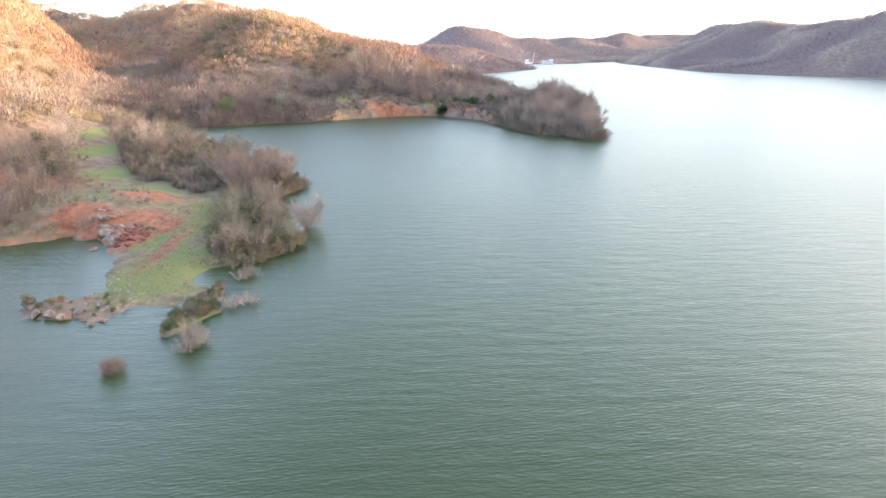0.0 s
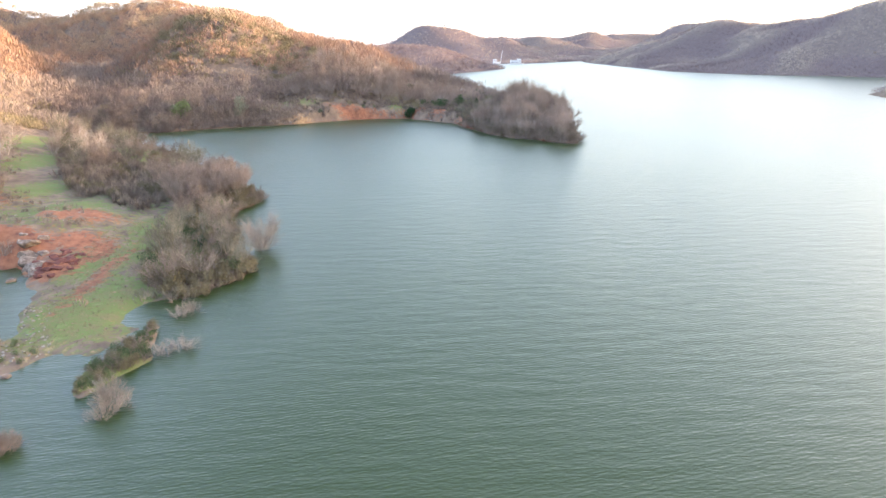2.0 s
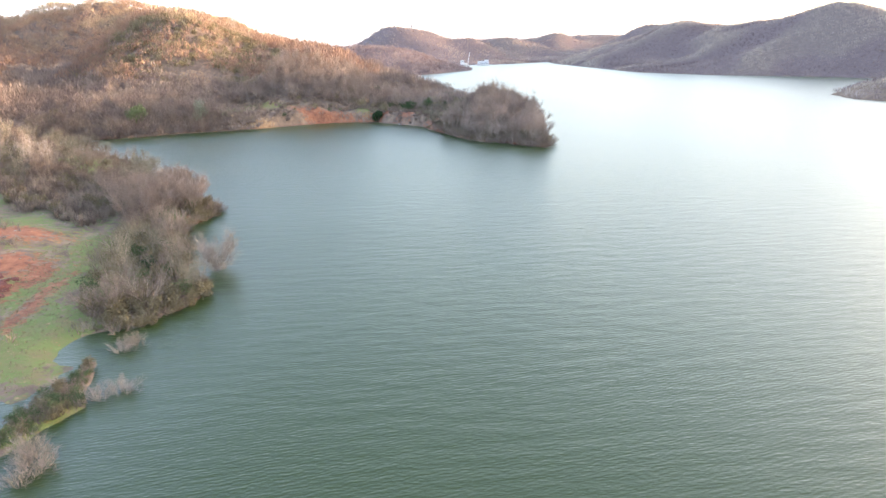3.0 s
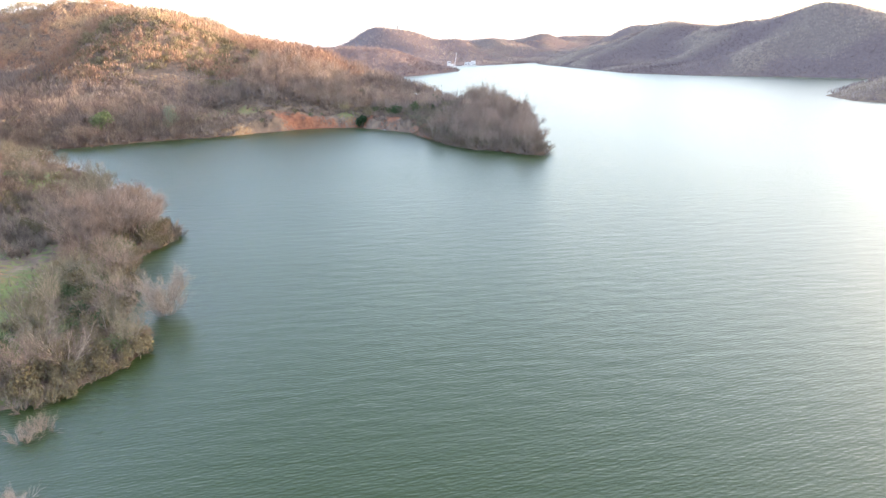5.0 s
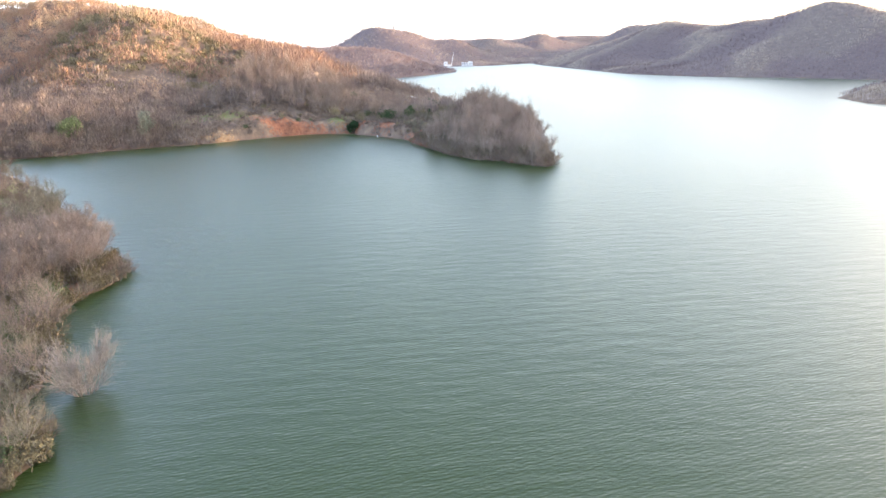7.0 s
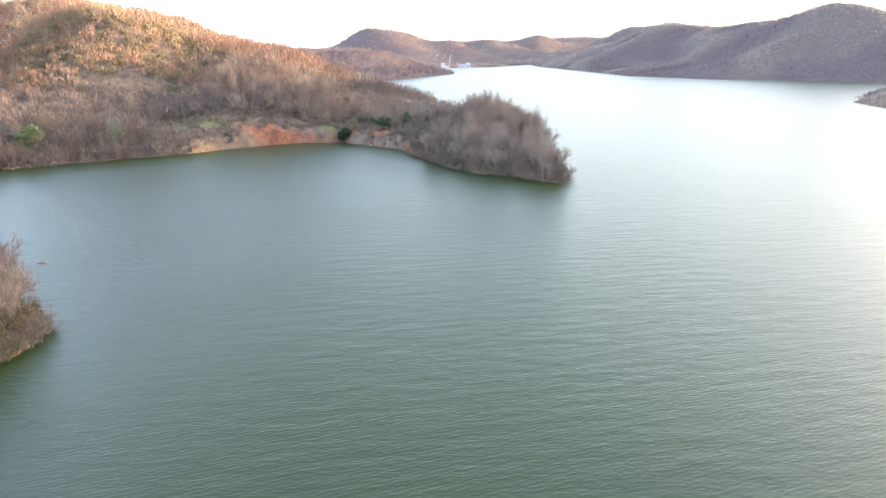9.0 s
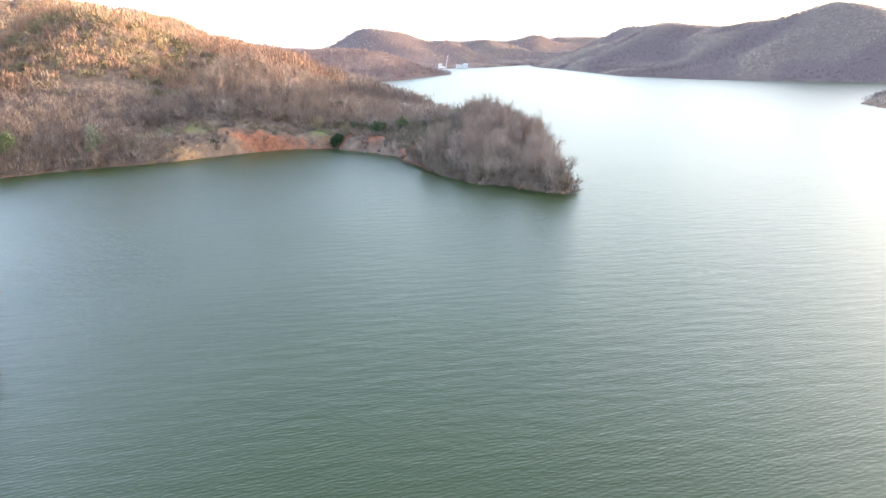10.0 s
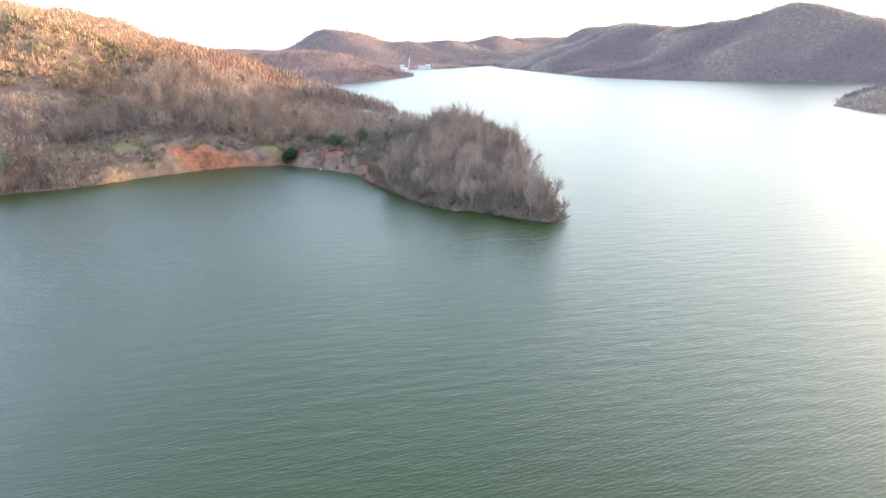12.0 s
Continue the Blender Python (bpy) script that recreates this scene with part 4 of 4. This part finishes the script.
def rock(seed, flat):
    """A boulder: a lump with broken flat faces."""
    r = random.Random(seed)
    bm = bmesh.new()
    bmesh.ops.create_icosphere(bm, subdivisions=3, radius=0.6)
    shift = Vector((r.uniform(0, 50), r.uniform(0, 50), r.uniform(0, 50)))
    cuts = [(Vector((r.gauss(0, 1), r.gauss(0, 1), r.gauss(0, 0.8))).normalized(), r.uniform(0.24, 0.44)) for _ in range(9)]
    for v in bm.verts:
        v.co *= 1 + noise.noise(v.co * 2.0 + shift) * 0.4
        for way, far in cuts:
            over = v.co.dot(way) - far
            if over > 0:
                v.co -= way * over * 0.92
        v.co *= 1 + noise.noise(v.co * 7 + shift) * 0.09
        v.co.z *= flat
    me = bpy.data.meshes.new("rock")
    bm.to_mesh(me)
    bm.free()
    me.materials.append(M_ROCK)
    return me


ROCKS = [rock(k, 0.6 + 0.12 * (k % 3)) for k in range(5)]


PEBBLES = [me.copy() for me in ROCKS[:3]]
for me in PEBBLES:
    me.materials[0] = M_PALE_STONE


def lay(x, y, size, label, group, sink=0.0):
    ob = new("rock", PEBBLES[plant_rng.randrange(3)] if size < 1.0 and sink == 0 else ROCKS[plant_rng.randrange(5)])
    ob.matrix_basis = pose(x, y, max(land_at(x, y), -0.25) + 0.04 * size - sink, plant_rng.uniform(-15, 15), plant_rng.uniform(-15, 15), plant_rng.uniform(0, 360)) @ Matrix.Diagonal((size, size * plant_rng.uniform(0.7, 1.2), size, 1))
    tagged(ob, label, "rock", group)


lay(-55.6, 108.8, 2.0, "pale boulder lying in the shallow pond", "")
for x, y, s in ((-53.6, 111.2, 2.4), (-54.4, 113, 3.2), (-55.2, 115, 3.6), (-56.4, 116.6, 2.8), (-57.4, 118.6, 3.0), (-54, 116.4, 2.0), (-52.2, 110.2, 1.6), (-52.9, 112.6, 1.3), (-55.8, 120.4, 1.8), (-59.2, 120.4, 1.3), (-57.6, 115.6, 1.2)):
    lay(x, y, 1.25 * s, "weathered grey boulder in the red bank", "boulders in the bank", 0.28 * s)
for x, y, s in ((-46.3, 79.8, 2.0), (-44.6, 79.4, 1.9), (-43.4, 80.6, 1.4), (-48.6, 80.2, 1.6), (-40.4, 77.4, 1.1), (-39.3, 78.8, 1.3), (-42, 78.8, 1.0), (-50.2, 82, 1.2)):
    lay(x, y, s, "grey boulder at the tip of the rocky spit", "boulders on the spit")
for x, y, s in ((-41.7, 190.3, 1.8), (-37.9, 177.5, 1.5), (-39.2, 179.5, 1.2), (-35.2, 65.9, 0.8), (-33.9, 65.5, 0.6), (-29.3, 71.5, 0.7), (-32.8, 143.2, 1.2), (-31.3, 144.4, 0.9), (-52.5, 77.5, 0.5), (-54, 80, 0.5)):
    lay(x, y, s, "dark wet rock breaking the water surface", "rocks in the water", 0.08)
for x, y, _ in strew([(-47.5, 98), (-44, 99), (-41, 90), (-37, 84), (-40, 77), (-47, 86)], 0.5, 90, 14):
    lay(x, y, plant_rng.uniform(0.14, 0.45), "small pale stone in the grass", "stones in the grass")
for x, y, _ in strew([(-85, 150), (-46, 118), (-44, 140), (-70, 165)], 2.0, 30, 15):
    lay(x, y, plant_rng.uniform(0.2, 0.6), "small pale stone on the stony slope", "stones on the slope")

# ---- a washed-up trunk on the bay shore ----


CLODS = [me.copy() for me in ROCKS[1:4]]
for me in CLODS:
    me.materials[0] = M_RED_EARTH
for k, (x, y, _) in enumerate(strew([(-53.5, 113), (-51, 108), (-47.5, 109), (-48, 116.5), (-52, 118)], 0.8, 22, 61)):
    ob = new("earth_clod", CLODS[k % 3])
    size = plant_rng.uniform(1.3, 2.6)
    ob.matrix_basis = pose(x, y, land_at(x, y) - 0.12 * size, plant_rng.uniform(-20, 20), plant_rng.uniform(-20, 20), 70 * k) @ Matrix.Diagonal((size, size, 0.8 * size, 1))
    tagged(ob, "lump of dark red earth beside the grass", "earth clod", "red earth clods")


def driftwood(x, y):
    v = ([], [])
    tube(v, [Vector((-2.6, 0, 0.1)), Vector((-0.8, 0.25, 0.35)), Vector((1.2, 0.1, 0.4)), Vector((2.8, -0.3, 0.3))], [0.34, 0.3, 0.22, 0.1], 8)
    tube(v, [Vector((0.4, 0.2, 0.4)), Vector((1.0, 0.9, 0.9)), Vector((1.3, 1.5, 1.1))], [0.12, 0.09, 0.04], 6)
    tube(v, [Vector((-0.9, 0.2, 0.4)), Vector((-1.2, -0.5, 0.9))], [0.1, 0.04], 6)
    ob = new("driftwood", mesh_data("driftwood", v[0], v[1], M_PALE_STONE, True))
    ob.matrix_basis = pose(x, y, max(land_at(x, y), 0), 0, 0, 35)
    tagged(ob, "bleached grey tree trunk washed up on the shore", "driftwood")


driftwood(-90.5, 292.5)

# ---- far shore: buildings, mast, tower, buoy ----


def long_building(x, y):
    z = land_at(x, y)
    root = tagged(new("lakeside_building"), "long white two-storey building on the far shore", "building")
    root.matrix_basis = pose(x, y, max(z, 0.6) - 0.3, 0, 0, -6) @ Matrix.Scale(0.78, 4)
    part("wall", boxes("wall", M_WHITE, (0, 0, 0, 30, 10, 8.4), (9, 0.5, 8.4, 11, 8, 3.2)), root)
    part("roof", boxes("roof", M_STONE, (-5.6, 0, 8.4, 19.5, 11, 0.6), (9, 0.5, 11.6, 12, 9, 0.6)), root, "grey flat roof")
    for s in range(2):
        for k in range(8):
            part("window", boxes("window", M_DARK, (-12.6 + 3.6 * k, -5.02, 1.4 + 3.9 * s, 2.2, 0.2, 1.8)), root)
    part("terrace", boxes("terrace", M_STONE, (0, -8, -3, 44, 7, 3.2)), root, "grey concrete terrace")
    return root


def small_building(x, y):
    z = land_at(x, y)
    root = tagged(new("pump_house"), "white block-shaped house at the water's edge", "building")
    root.matrix_basis = pose(x, y, max(z, 0.6) - 0.3, 0, 0, 8) @ Matrix.Scale(0.72, 4)
    part("wall", boxes("wall", M_WHITE, (0, 0, 0, 9, 8, 13), (9.5, -1, 0, 9, 7, 5)), root)
    part("roof", boxes("roof", M_STONE, (0, 0, 13, 9.8, 8.8, 0.5), (9.5, -1, 5, 9.6, 7.6, 0.5)), root, "grey flat roof")
    for k in range(3):
        part("window", boxes("window", M_DARK, (-2.4 + 2.4 * k, -4.02, 8, 1.5, 0.2, 2)), root)
    return root


def lattice_mast(x, y):
    root = tagged(new("crane"), "slender pale crane leaning over the far shore", "crane")
    root.matrix_basis = pose(x, y, max(land_at(x, y), 0.3), 0, 0, 0) @ Matrix.Scale(0.85, 4)
    v = ([], [])
    for a, b in ((-0.7, -0.7), (0.7, -0.7), (0, 0.8)):
        tube(v, [Vector((a, b, -1)), Vector((a + 2.5, b, 15)), Vector((a * 0.4 + 5.5, b * 0.4, 32))], [0.28, 0.24, 0.18], 4)
    for k in range(10):
        s = -0.7 if k % 2 else 0.7
        tube(v, [Vector((s + 0.2 * k, -0.7, 1.6 * k)), Vector((-s + 0.2 * (k + 1), -0.7, 1.6 * (k + 1)))], [0.14, 0.14], 4)
    part("jib", mesh_data("jib", v[0], v[1], M_WHITE), root)
    part("base", boxes("base", M_STONE, (0, 0, -1.2, 5, 5, 2.4)), root, "grey concrete base")
    return root


def watch_tower(x, y):
    root = tagged(new("watch_tower"), "small stone watchtower on the hilltop", "tower")
    root.matrix_basis = pose(x, y, land_at(x, y) - 0.5)
    part("shaft", boxes("shaft", M_STONE, (0, 0, -4, 5, 5, 15)), root)
    part("parapet", boxes("parapet", M_STONE, (0, 0, 11, 6.2, 6.2, 1.8)), root)
    part("window", boxes("window", M_DARK, (0, -2.55, 7, 1.4, 0.2, 2.4)), root)
    return root


long_building(265, 1457)
small_building(216, 1440)
lattice_mast(229, 1447)
watch_tower(140, 1890)


def buoy(x, y):
    bm = bmesh.new()
    bmesh.ops.create_uvsphere(bm, u_segments=16, v_segments=10, radius=0.26)
    bmesh.ops.create_cone(bm, cap_ends=True, segments=12, radius1=0.08, radius2=0.06, depth=0.3, matrix=Matrix.Translation((0, 0, 0.42)))
    me = bpy.data.meshes.new("buoy")
    bm.to_mesh(me)
    bm.free()
    me.materials.append(M_WHITE)
    me.shade_smooth()
    ob = new("buoy", me)
    ob.location = (x, y, 0.12)
    tagged(ob, "small white float on the lake near the shore", "buoy")


buoy(18.1, 319.2)
